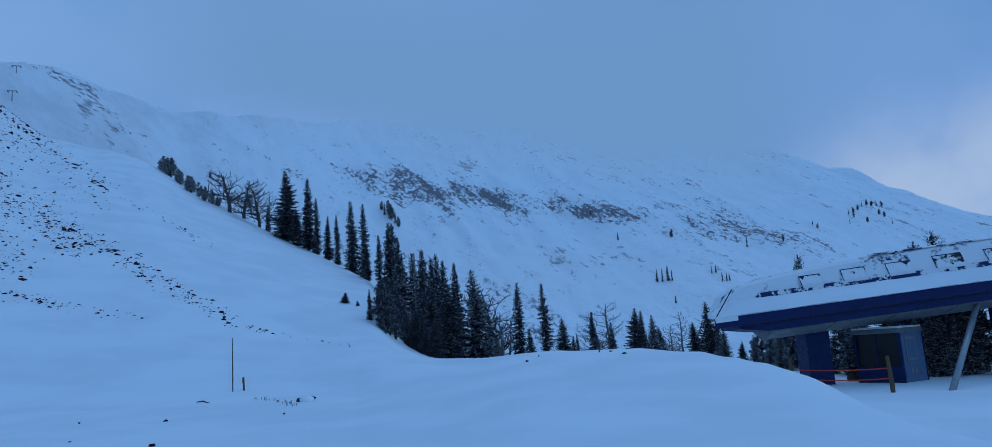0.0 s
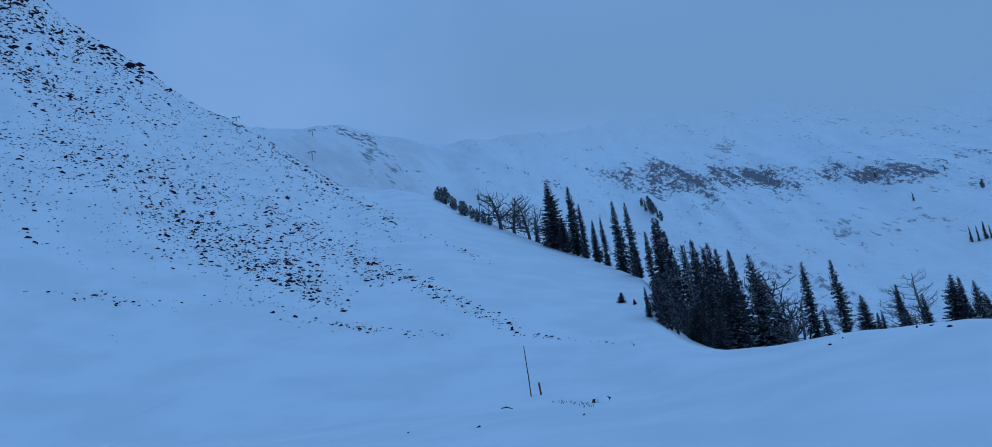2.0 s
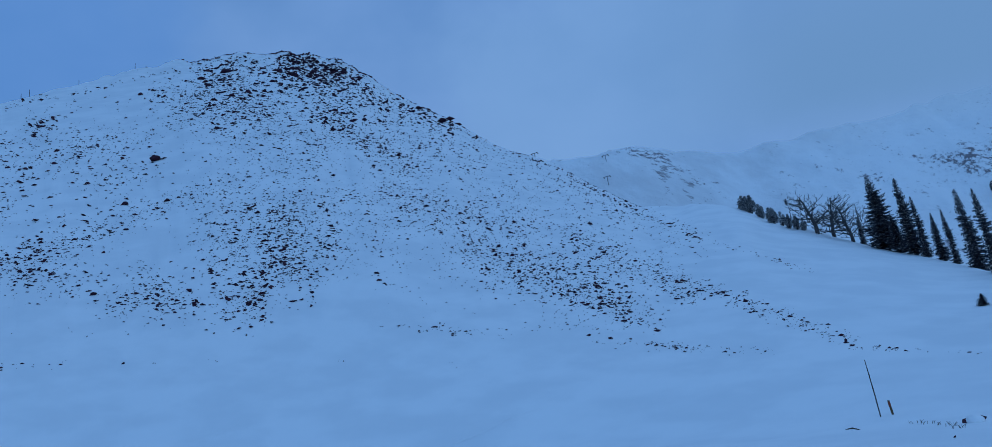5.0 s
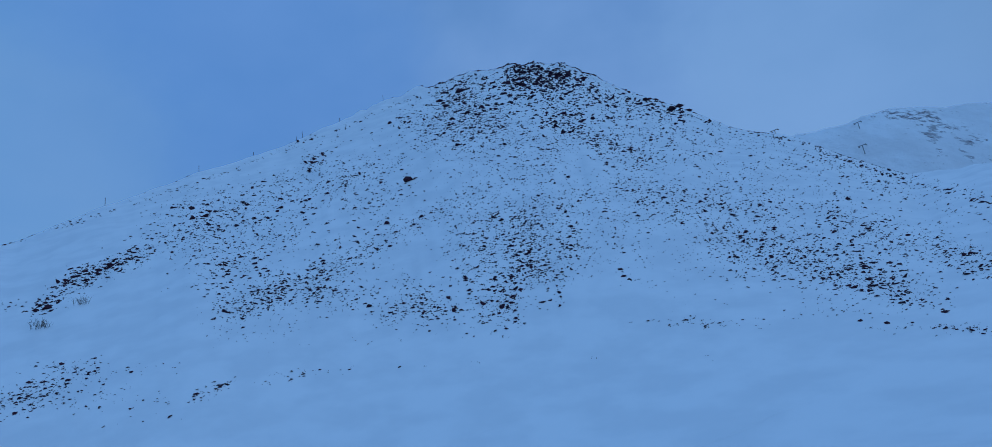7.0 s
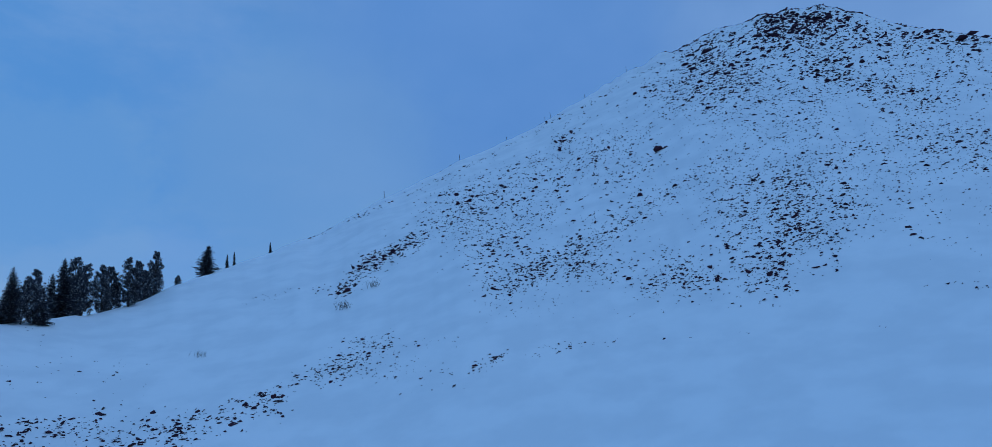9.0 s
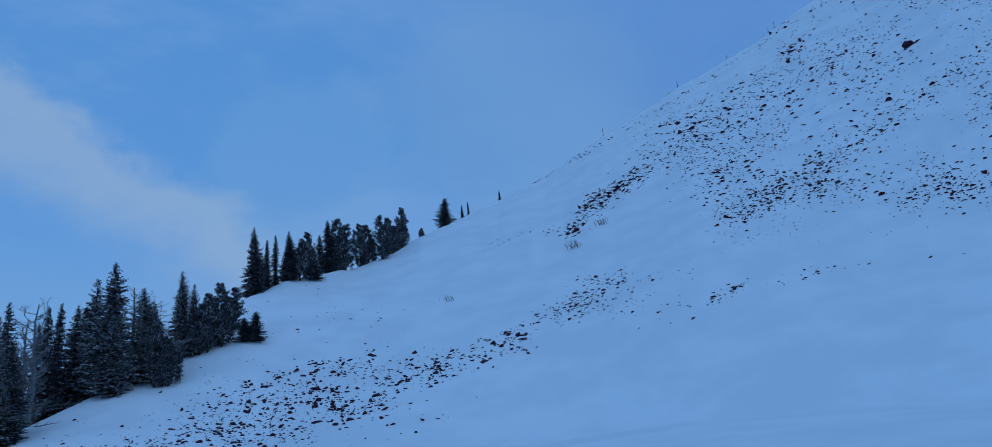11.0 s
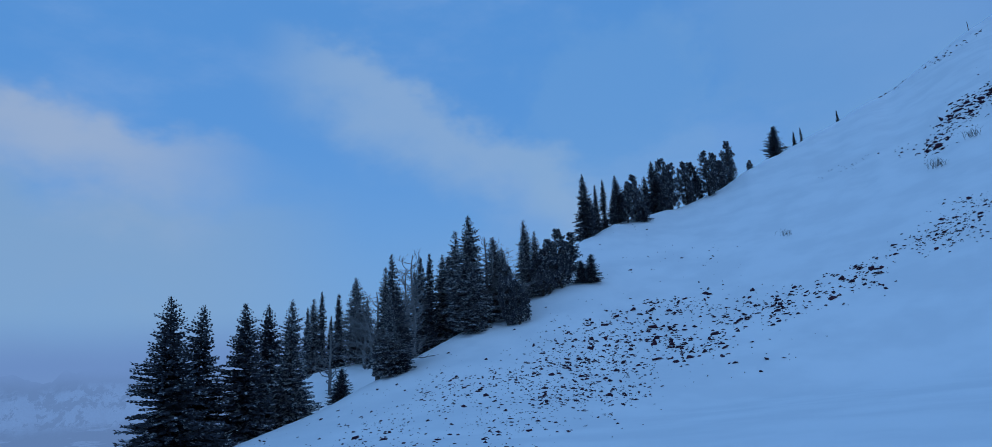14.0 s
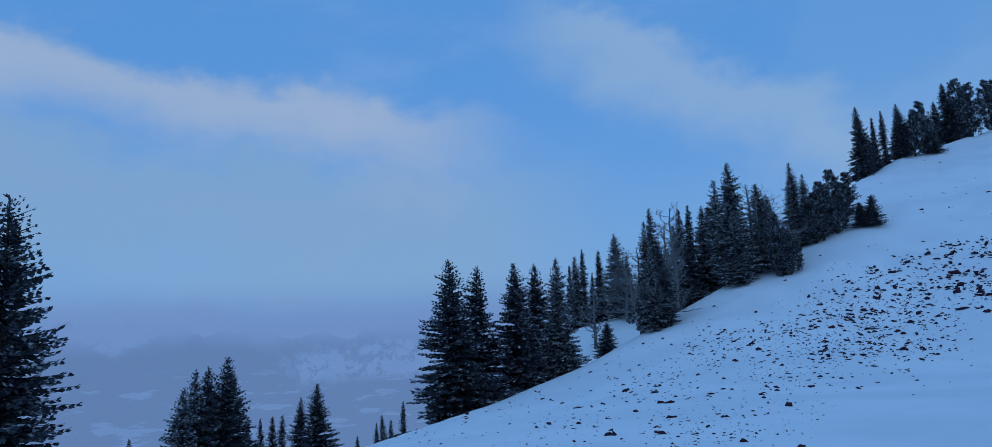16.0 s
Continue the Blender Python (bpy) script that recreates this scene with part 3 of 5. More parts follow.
# ---- trees: each of ten metres, set out and scaled further down ----
def conifer(seed, radius, power, droop, gaps, needles, label, category="tree", step=0.27, limbs=11.5, tuftiness=1.0, waist=0.0):
    """A fir or spruce: whorls of boughs, each a bent arm with flat sprays to both sides, hanging twigs and a tip that turns up."""
    rng = random.Random(seed)
    tree = tagged(new("fir_tree"), label, category)
    H = 10.0
    verts, faces, cv, cf = [], [], [], []
    lean = Vector((rng.uniform(-0.15, 0.15), rng.uniform(-0.15, 0.15), 0))
    axis = [lean * (k / 8) ** 2 * 2 + Vector((0, 0, H * k / 8 * 0.985)) for k in range(9)]
    tube(verts, faces, [axis[0] - Vector((0, 0, 0.9))] + axis, [0.17] + [0.16 * (1 - k / 8.4) + 0.01 for k in range(9)], 6)
    up = Vector((0, 0, 1))
    sway = [rng.uniform(0, 6.3) for _ in range(4)]
    h = 0.35
    while h < H * 0.975:
        u = h / H
        full = radius * (1 - u) ** power * min(1.0, 0.55 + h / 2.6) * (1 - waist * math.sin(min(1.0, u * 1.6) * math.pi) ** 2) + 0.05
        here = axis[min(int(u * 8), 7)].lerp(axis[min(int(u * 8) + 1, 8)], u * 8 % 1)
        layer, turn, small = rng.uniform(0.80, 1.16), rng.uniform(0, 6.3), tuftiness * (1.0 - 0.35 * u) * min(1.0, 0.42 + (1 - u) * 2.6)
        ring = max(4, round(limbs * (0.72 + 0.5 * (1 - u))))
        for k in range(ring):
            if rng.random() < gaps:
                continue
            a = turn + 6.283 * k / ring + rng.gauss(0, 0.22)
            side_bulge = 1 + 0.16 * math.sin(a + sway[0] + h * 0.7) + 0.10 * math.sin(2 * a + sway[1] + h * 1.9)
            reach = full * layer * side_bulge * (rng.uniform(0.62, 1.0) if rng.random() < 0.86 else rng.uniform(1.0, 1.10))
            out = Vector((math.cos(a), math.sin(a), 0))
            across = out.cross(up)
            start = Vector((here.x, here.y, h + rng.uniform(-0.14, 0.14)))
            rise, sag = 0.12 + 0.75 * u ** 2, droop * rng.uniform(0.7, 1.4)
            steps = max(2, int(reach / 0.17))
            pts = []
            for i in range(steps + 1):
                v = i / steps
                pts.append(start + out * reach * v + up * reach * (rise * v - sag * v ** 1.4 + 0.42 * sag * v ** 3))
            if reach > 0.45:
                tube(verts, faces, [pts[0], pts[len(pts) // 2], pts[-1]], [0.026, 0.015, 0.005], 3)
            for i in range(steps + 1):
                v = i / steps
                if v < 0.10:
                    continue
                d = (pts[i] - pts[i - 1]).normalized()
                span = small * (0.13 + 0.34 * min(1.5, reach) * (1 - v) ** 0.8)
                for sgn in (-1, 1):
                    w = (d * rng.uniform(0.6, 1.1) + across * sgn * rng.uniform(0.5, 1.0) + up * rng.uniform(-0.55, 0.08)).normalized()
                    flat = (w.cross(up) + up * rng.uniform(-0.8, 0.8)).normalized()
                    tuft(cv, cf, pts[i], w, flat, span * rng.uniform(0.8, 1.3), (0.11 * small + 0.48 * span) * rng.uniform(0.8, 1.25), rng)
                # hanging twigs, longest half way out
                w = (d * 0.5 + across * rng.uniform(-0.5, 0.5) - up * rng.uniform(0.4, 0.9)).normalized()
                tuft(cv, cf, pts[i], w, (d + across * rng.uniform(-0.4, 0.4)).normalized(), small * rng.uniform(0.16, 0.30) * (1.25 - 0.5 * v), 0.26 * small, rng)
                if rng.random() < 0.75:
                    w = (d * 0.9 + across * rng.uniform(-0.5, 0.5) + up * rng.uniform(0.0, 0.45)).normalized()
                    tuft(cv, cf, pts[i], w, (across + up * rng.uniform(-0.6, 0.6)).normalized(), small * rng.uniform(0.18, 0.30), 0.18 * small, rng)
        # short twigs close to the stem
        for k in range(7):
            a = rng.uniform(0, 6.28)
            w = Vector((math.cos(a), math.sin(a), rng.uniform(-0.5, 0.3))).normalized()
            tuft(cv, cf, here + up * rng.uniform(-0.2, 0.2), w, w.orthogonal().normalized(), min(0.6, full * 0.8) * rng.uniform(0.6, 1.1), 0.22, rng)
        h += step * rng.uniform(0.7, 1.25) * (1.15 - 0.55 * u)
    top = axis[-1]
    for k in range(14):
        w = Vector((rng.uniform(-0.5, 0.5), rng.uniform(-0.5, 0.5), rng.uniform(0.2, 1))).normalized()
        tuft(cv, cf, top - Vector((0, 0, 0.035 * k)), w, w.orthogonal().normalized(), 0.20, 0.07, rng)
    raw_part("trunk", verts, faces, BARK, tree, "", True)
    raw_part("crown", cv, cf, needles, tree)
    return tree


def pine(seed, needles, label, category="tree"):
    """A bushy timberline pine with several rising limbs that end in clumps of needles."""
    rng = random.Random(seed)
    tree = tagged(new("pine_tree"), label, category)
    verts, faces, cv, cf = [], [], [], []
    stems = rng.randint(2, 3)
    for s in range(stems):
        a0 = rng.uniform(0, 6.28)
        foot = Vector((math.cos(a0), math.sin(a0), 0)) * 0.25 * s
        lean = Vector((math.cos(a0), math.sin(a0), 0)) * (0.35 + 0.5 * s)
        top = 10.0 if s == 0 else rng.uniform(6.5, 9)
        pts = [foot + lean * (k / 6) ** 1.3 * 1.6 + Vector((rng.uniform(-0.12, 0.12), rng.uniform(-0.12, 0.12), top * k / 6 * 0.96)) for k in range(7)]
        pts[0] = pts[0] - Vector((0, 0, 0.8))
        tube(verts, faces, pts, [0.19 * (1 - k / 7) + 0.02 for k in range(7)], 6)
        limbs = 66
        for i in range(limbs):
            u = (i + 0.5) / limbs * 0.93 + 0.07
            q = pts[min(int(u * 6), 5)].lerp(pts[min(int(u * 6) + 1, 6)], u * 6 % 1)
            a = rng.uniform(0, 6.28)
            wide = 2.1 * math.sin(min(0.97, 0.34 + u * 0.66) * math.pi) ** 0.7 + 0.3
            reach = wide * rng.uniform(0.5, 1.1)
            end = q + Vector((math.cos(a) * reach, math.sin(a) * reach, reach * rng.uniform(0.15, 0.75)))
            mid = q.lerp(end, 0.5) - Vector((0, 0, 0.12 * reach))
            tube(verts, faces, [q, mid, end], [0.05, 0.03, 0.012], 3)
            for c in range(3):
                hub = mid.lerp(end, 0.35 + 0.33 * c) + Vector([rng.uniform(-0.2, 0.2) for _ in range(3)])
                for k in range(20):
                    w = Vector((rng.gauss(0, 1), rng.gauss(0, 1), rng.gauss(0.45, 0.8))).normalized()
                    tuft(cv, cf, hub + w * rng.uniform(0, 0.16), w, w.orthogonal().normalized(), rng.uniform(0.28, 0.52), rng.uniform(0.11, 0.20), rng)
    raw_part("trunk", verts, faces, BARK, tree, "", True)
    raw_part("crown", cv, cf, needles, tree)
    return tree


def snag(seed, spread, label, lean=0.0, stout=1.0, wood=None):
    """A bare dead tree: the trunk and the limbs that are left on it."""
    rng = random.Random(seed)
    tree = tagged(new("dead_tree"), label, "tree")
    tv, tf, bv, bf = [], [], [], []
    pts = [Vector((lean * 3.5 * (k / 7) ** 1.6 + rng.uniform(-0.1, 0.1), rng.uniform(-0.12, 0.12), 9.6 * k / 7)) for k in range(8)]
    pts[0] = Vector((0, 0, -0.8))
    tube(tv, tf, pts, [stout * (0.17 * (1 - k / 7.6) + 0.015) for k in range(8)], 6)

    def limb(p, way, length, thick, depth):
        q, line = p.copy(), [p.copy()]
        w = way.copy()
        for k in range(4):
            w = (w + Vector((rng.uniform(-0.35, 0.35), rng.uniform(-0.35, 0.35), rng.uniform(-0.2, 0.38)))).normalized()
            q = q + w * length / 4
            line.append(q.copy())
            if depth > 0 and rng.random() < 0.85:
                side = Vector((rng.uniform(-1, 1), rng.uniform(-1, 1), rng.uniform(-0.3, 0.8))).normalized()
                limb(q, (w * 0.7 + side * 0.7).normalized(), length * rng.uniform(0.3, 0.55), thick * 0.55, depth - 1)
        tube(bv, bf, line, [thick * (1 - k / 5) for k in range(5)], 3)

    for i in range(34):
        u = 0.16 + 0.8 * i / 34
        q = pts[min(int(u * 7), 6)].lerp(pts[min(int(u * 7) + 1, 7)], u * 7 % 1)
        a = rng.uniform(0, 6.28)
        limb(q, Vector((math.cos(a) + lean * 0.8, math.sin(a), rng.uniform(-0.1, 0.55))).normalized(), spread * (1.1 - 0.75 * u) * rng.uniform(0.6, 1.2), stout * (0.075 * (1.15 - u) + 0.02), 2)
    raw_part("trunk", tv, tf, wood or DEADWOOD, tree, "", True)
    raw_part("branchwork", bv, bf, wood or DEADWOOD, tree)
    return tree


DARK_SPIRE = "slender dark green fir standing in the snow"
DARK_SPRUCE = "dense dark green spruce standing in the snow"
PINE = "bushy dark timberline pine, needles dusted with snow"
SNAG = "bare grey dead tree with broken limbs"
KINDS = {
    "spire": [conifer(11, 1.20, 0.74, 0.7, 0.08, NEEDLES, DARK_SPIRE), conifer(12, 0.98, 0.64, 0.8, 0.12, NEEDLES, DARK_SPIRE, waist=0.30),
              conifer(13, 1.40, 0.85, 0.6, 0.10, NEEDLES, DARK_SPIRE), conifer(14, 1.15, 0.72, 0.7, 0.20, NEEDLES, DARK_SPIRE, waist=0.40)],
    "spruce": [conifer(21, 2.85, 0.92, 0.45, 0.06, NEEDLES, DARK_SPRUCE), conifer(22, 2.45, 0.88, 0.5, 0.08, NEEDLES, DARK_SPRUCE), conifer(23, 2.8, 0.95, 0.4, 0.08, FROSTED, "dark spruce with frost on its needles"), conifer(24, 2.6, 0.86, 0.45, 0.14, NEEDLES, DARK_SPRUCE)],
    "giant": [conifer(51, 2.95, 0.88, 0.42, 0.03, NEEDLES, "tall broad spruce at the edge of the slope", limbs=12, step=0.27, tuftiness=0.95), conifer(52, 2.75, 0.84, 0.42, 0.05, NEEDLES, "tall dark spruce close by, its branches in tiers", limbs=13, step=0.25, tuftiness=0.80)],
    "frosty": [conifer(26, 2.5, 0.84, 0.4, 0.14, FROSTED, "dark spruce dusted with snow"), conifer(27, 2.1, 0.80, 0.5, 0.16, FROSTED, "dark spruce dusted with snow"), conifer(29, 1.7, 0.8, 0.6, 0.12, FROSTED, "slender spruce dusted with snow")],
    "squat": [conifer(28, 4.3, 0.74, 0.25, 0.05, NEEDLES, "short broad spruce standing alone in the snow")],
    "pine": [pine(31, NEEDLES, PINE), pine(32, NEEDLES, PINE)],
    # frosted needle colour here also stands in for distance haze on the pines
    "pale_pine": [pine(33, FROSTED, "small timberline pine, frosted needles paler for haze"), pine(34, FROSTED, "small timberline pine, frosted needles paler for haze")],
    "gnarl": [snag(45, 4.8, "broad bare dead tree with gnarled limbs", 0.6, 1.9, DARKWOOD), snag(46, 4.2, "broad bare dead tree with gnarled limbs", -0.4, 1.8, DARKWOOD)],
    "snag": [snag(41, 2.4, SNAG), snag(42, 3.0, SNAG), snag(43, 3.4, "bare dead tree bent over by the wind", 0.5)],
}
USED = {k: 0 for k in KINDS}


def plant(rows, group):
    """Sets out trees: bearing, distance, height, kind."""
    rng = random.Random(len(group) * 7 + len(rows))
    for b, d, h, kind in rows:
        n = USED[kind]
        USED[kind] += 1
        model = KINDS[kind][n % len(KINDS[kind])]
        wide = rng.uniform(0.9, 1.15) * (h / 10) * (1.0 if h > 4 else 1.15)
        if kind == "snag":
            wide *= 1.45
        if kind in ("pine", "pale_pine"):
            wide *= 0.84
        if kind == "gnarl":
            wide *= 1.4
        m = Matrix.Translation(place(b, d)) @ Matrix.Rotation(rng.uniform(0, 6.28), 4, "Z") @ Matrix.Diagonal((wide, wide, h / 10, 1))
        if n < len(KINDS[kind]):
            model.matrix_basis = m
            model["group"] = group
        else:
            tree = copy_thing(model, m)
            tree.scale = m.to_scale()
            tree["group"] = group


# ---- the trees, group by group ----
plant([(15.8, 99.3, 9.5, "spruce"), (15.1, 97.0, 4.9, "spruce"), (14.3, 94.8, 9.2, "spire"), (13.7, 93.0, 7.1, "spire"), (12.9, 90.4, 5.3, "spire"),
       (12.2, 87.7, 5.9, "spire"), (11.1, 83.9, 8.3, "spire"), (10.2, 77.7, 7.9, "spire"), (10.0, 76.5, 3.8, "spire"), (9.1, 71.4, 6.3, "spire"),
       (17.2, 103.2, 3.6, "spire"), (24.4, 127.1, 2.6, "pale_pine"), (23.9, 126.3, 3.1, "pale_pine"), (23.2, 121.9, 2.1, "pale_pine"), (22.7, 119.1, 2.4, "pale_pine"),
       (21.6, 111.5, 1.7, "pale_pine"), (24.1, 126.8, 2.8, "pale_pine"), (23.4, 122.5, 2.2, "pale_pine"), (22.5, 117.4, 2.5, "pale_pine"), (22.0, 113.9, 2.2, "pale_pine"), (21.6, 112.2, 2.0, "pale_pine"), (21.1, 110.5, 2.1, "pale_pine"), (20.7, 110.3, 1.4, "pale_pine"),
       (11.7, 57.0, 0.8, "squat"), (10.8, 55.9, 0.4, "squat")], "trees on the shoulder")
plant([(19.9, 108.2, 6.1, "gnarl"), (18.9, 108.7, 5.5, "gnarl"), (17.8, 105.1, 5.6, "gnarl"), (17.1, 103.1, 5.8, "snag")], "dead trees on the shoulder")
plant([(8.4, 72.6, 11.2, "spire"), (7.9, 75.6, 13.8, "spire"), (7.5, 70.6, 11.6, "spire"), (8.8, 48.4, 3.4, "pine"), (9.9, 49.5, 2.0, "spire"),
       (8.1, 53.0, 4.1, "pine"), (8.5, 50.5, 3.8, "pine"), (7.3, 61.2, 3.7, "spruce"), (6.5, 56.9, 3.2, "spruce"), (6.6, 70.6, 10.8, "spire"),
       (5.8, 66.6, 10.8, "spire"), (5.4, 62.6, 9.5, "spire"), (4.8, 66.6, 10.7, "spire"), (4.3, 64.6, 9.8, "spire"), (3.4, 60.6, 9.1, "spire"),
       (4.0, 55.6, 7.0, "spruce"), (5.3, 56.6, 6.3, "spruce"), (1.9, 60.6, 8.7, "spruce"), (6.0, 60.6, 7.0, "spire"), (6.8, 57.8, 2.8, "spruce"),
       (6.1, 54.3, 3.2, "spire"), (5.8, 52.4, 2.1, "spruce")], "trees in the gully")
plant([(5.2, 49.8, 2.7, "spruce"), (7.9, 63.9, 1.6, "spruce")], "trees in the gully")
plant([(0.4, 64.6, 7.7, "gnarl"), (0.2, 60.6, 5.3, "snag"), (-0.3, 63.6, 5.6, "snag"), (6.4, 68.6, 10.9, "snag")], "dead trees in the gully")
plant([(-1.2, 62.6, 7.7, "spire"), (-2.0, 60.6, 3.7, "spire"), (-3.2, 62.6, 7.5, "spire"), (-4.5, 60.6, 4.4, "spruce"), (-5.2, 60.6, 2.9, "spire"),
       (-5.5, 62.6, 3.1, "spire"), (-6.7, 64.6, 5.0, "spire"), (-8.1, 62.6, 3.9, "spire"), (-9.8, 62.6, 5.0, "spruce"), (-10.2, 64.6, 4.9, "spruce"),
       (-11.1, 62.6, 4.4, "spruce"), (-11.6, 66.6, 3.6, "spruce"), (-14.0, 60.6, 3.6, "spruce"), (-15.1, 58.6, 5.0, "spruce"), (-16.0, 56.6, 2.9, "spruce"),
       (-15.6, 62.6, 3.7, "spruce"), (-17.2, 58.6, 1.9, "spruce")], "trees behind the mound")
plant([(-7.8, 64.6, 5.8, "snag"), (-7.3, 66.6, 5.3, "snag"), (-13.1, 60.6, 4.6, "snag"), (-12.4, 64.6, 3.6, "snag"), (-13.6, 70.6, 5.9, "snag")], "dead trees behind the mound")
plant([(-21.5, 75.6, 16.6, "spruce"), (-28.8, 72.5, 17.9, "frosty"), (-30.0, 66.5, 15.5, "frosty"), (-18.0, 50.6, 2.3, "frosty"), (-19.2, 52.6, 3.2, "frosty"),
       (-20.3, 50.6, 3.3, "pine"), (-21.3, 54.6, 3.8, "frosty"), (-24.2, 43.6, 3.6, "frosty"), (-24.9, 45.2, 4.0, "frosty"), (-29.2, 40.4, 4.7, "frosty"),
       (-29.9, 41.2, 5.0, "pine"), (-30.8, 40.8, 5.1, "frosty"), (-29.3, 40.0, 3.5, "frosty"), (-31.0, 41.6, 3.9, "pine"), (-31.5, 42.8, 2.9, "frosty"),
       (-30.3, 43.6, 3.9, "frosty"), (-18.5, 54.6, 2.6, "pine"), (-19.7, 47.6, 2.7, "frosty"), (-20.7, 52.6, 2.9, "pine"), (-21.9, 50.6, 3.2, "frosty"),
       (-22.7, 45.3, 3.1, "frosty"), (-23.7, 44.4, 3.0, "pine")], "trees round the lift")
plant([(-24.5, 42.8, 3.1, "frosty"), (-27.7, 43.6, 4.7, "pine"), (-26.5, 46.8, 4.3, "spruce")], "trees round the lift")
plant([(104.9, 115.7, 5.2, "squat"), (103.5, 118.8, 2.7, "spire"), (103.0, 119.8, 2.7, "spire"), (100.4, 125.5, 2.5, "spire"), (106.8, 111.4, 1.8, "pine"),
       (108.4, 107.9, 6.4, "pine"), (110.0, 101.0, 6.3, "pine"), (109.3, 106.0, 6.0, "pine"), (111.6, 100.7, 6.3, "pine"), (111.1, 102.1, 5.8, "pine"),
       (113.4, 96.8, 7.3, "pine"), (114.0, 95.4, 7.2, "spruce"), (112.8, 98.2, 6.7, "pine"), (115.5, 88.2, 5.8, "pine"), (116.2, 87.5, 4.9, "pine"),
       (116.9, 87.1, 5.9, "spruce"), (118.0, 86.3, 6.2, "spire"), (118.6, 84.7, 6.0, "spire"), (119.5, 82.4, 7.9, "spruce")], "trees high on the ridge")
plant([(119.4, 66.7, 2.6, "squat"), (120.1, 66.5, 2.1, "squat"), (120.9, 69.3, 4.0, "pine"), (121.7, 65.9, 5.2, "pine"), (122.6, 65.1, 4.9, "pine"),
       (124.3, 65.6, 7.1, "frosty"), (123.6, 65.5, 5.8, "frosty"), (123.1, 64.9, 4.4, "pine"), (125.7, 60.0, 4.8, "pine"), (125.1, 59.4, 3.5, "pine"),
       (126.7, 62.4, 7.0, "frosty"), (126.1, 61.9, 6.0, "frosty"), (128.7, 60.8, 9.5, "spruce"), (129.8, 65.4, 10.5, "frosty"), (128.5, 59.5, 5.8, "frosty"),
       (130.9, 64.3, 8.8, "frosty"), (131.8, 63.3, 9.2, "spire"), (132.4, 62.7, 9.2, "spire"), (134.5, 54.3, 8.5, "spire"), (135.2, 54.6, 7.8, "frosty"),
       (134.2, 53.9, 5.8, "spruce"), (137.4, 78.5, 8.8, "frosty")], "trees on the ridge")
plant([(136.6, 77.0, 6.5, "frosty"), (138.7, 79.6, 7.8, "spire"), (139.9, 79.6, 8.4, "spire"), (140.5, 79.6, 7.9, "frosty"), (139.3, 80.6, 6.2, "spire"),
       (141.0, 81.6, 8.6, "spire")], "trees on the ridge")
plant([(122.1, 66.3, 4.1, "frosty"), (124.4, 65.9, 6.0, "frosty"), (123.4, 65.1, 2.2, "frosty"), (125.6, 59.7, 2.1, "frosty"), (125.9, 61.6, 4.0, "frosty"),
       (130.4, 68.5, 10.8, "spire"), (130.6, 68.2, 8.7, "frosty"), (133.0, 65.6, 10.2, "spire"), (134.7, 53.7, 5.8, "frosty")], "trees on the ridge")
plant([(108.9, 113.1, 8.9, "spruce"), (109.4, 112.2, 8.7, "spruce"), (111.4, 107.3, 7.0, "spruce"), (114.6, 99.8, 9.5, "spruce"), (115.2, 88.1, 3.8, "spruce"),
       (117.1, 93.8, 8.4, "spruce"), (119.0, 88.7, 7.9, "pine")], "trees high on the ridge")
plant([(138.5, 55.6, 2.7, "squat")], "trees on the ridge")
plant([(135.8, 54.6, 6.4, "snag"), (133.1, 59.7, 8.7, "snag"), (134.7, 54.7, 5.3, "snag"), (139.3, 68.6, 6.3, "snag"), (136.8, 76.0, 7.2, "snag"),
       (125.3, 61.0, 6.2, "snag"), (125.9, 60.2, 5.1, "snag"), (127.0, 61.7, 6.6, "snag"), (136.1, 74.5, 7.5, "snag"), (137.3, 77.5, 6.6, "snag"),
       (133.6, 57.5, 7.4, "snag"), (135.1, 54.7, 6.3, "snag"), (127.4, 62.9, 7.3, "snag")], "dead trees on the ridge")
plant([(142.1, 52.6, 8.7, "spruce"), (143.6, 54.6, 9.9, "spruce"), (145.2, 50.6, 9.3, "spruce"), (150.0, 46.6, 10.2, "giant"), (148.4, 50.6, 10.7, "spruce"),
       (179.5, 34.5, 15.5, "giant")], "trees at the slope edge")
plant([(168.6, 56.6, 11.3, "spruce"), (167.6, 58.6, 11.7, "spruce"), (166.4, 55.6, 11.5, "spruce"), (165.5, 57.6, 10.7, "spruce"), (169.2, 54.6, 9.9, "spruce"),
       (164.8, 60.6, 7.5, "spire"), (163.8, 60.6, 7.2, "spire"), (163.1, 64.6, 7.7, "spire"), (162.5, 62.6, 7.4, "spire"), (161.3, 60.6, 8.0, "spruce"),
       (160.0, 58.6, 8.3, "spruce"), (155.8, 66.6, 5.0, "spire"), (155.3, 68.6, 5.8, "spire"), (154.8, 64.6, 4.7, "spire"), (153.9, 66.6, 6.2, "spire"),
       (157.2, 62.6, 3.9, "spire"), (172.4, 66.5, 8.8, "spire")], "trees below the slope")
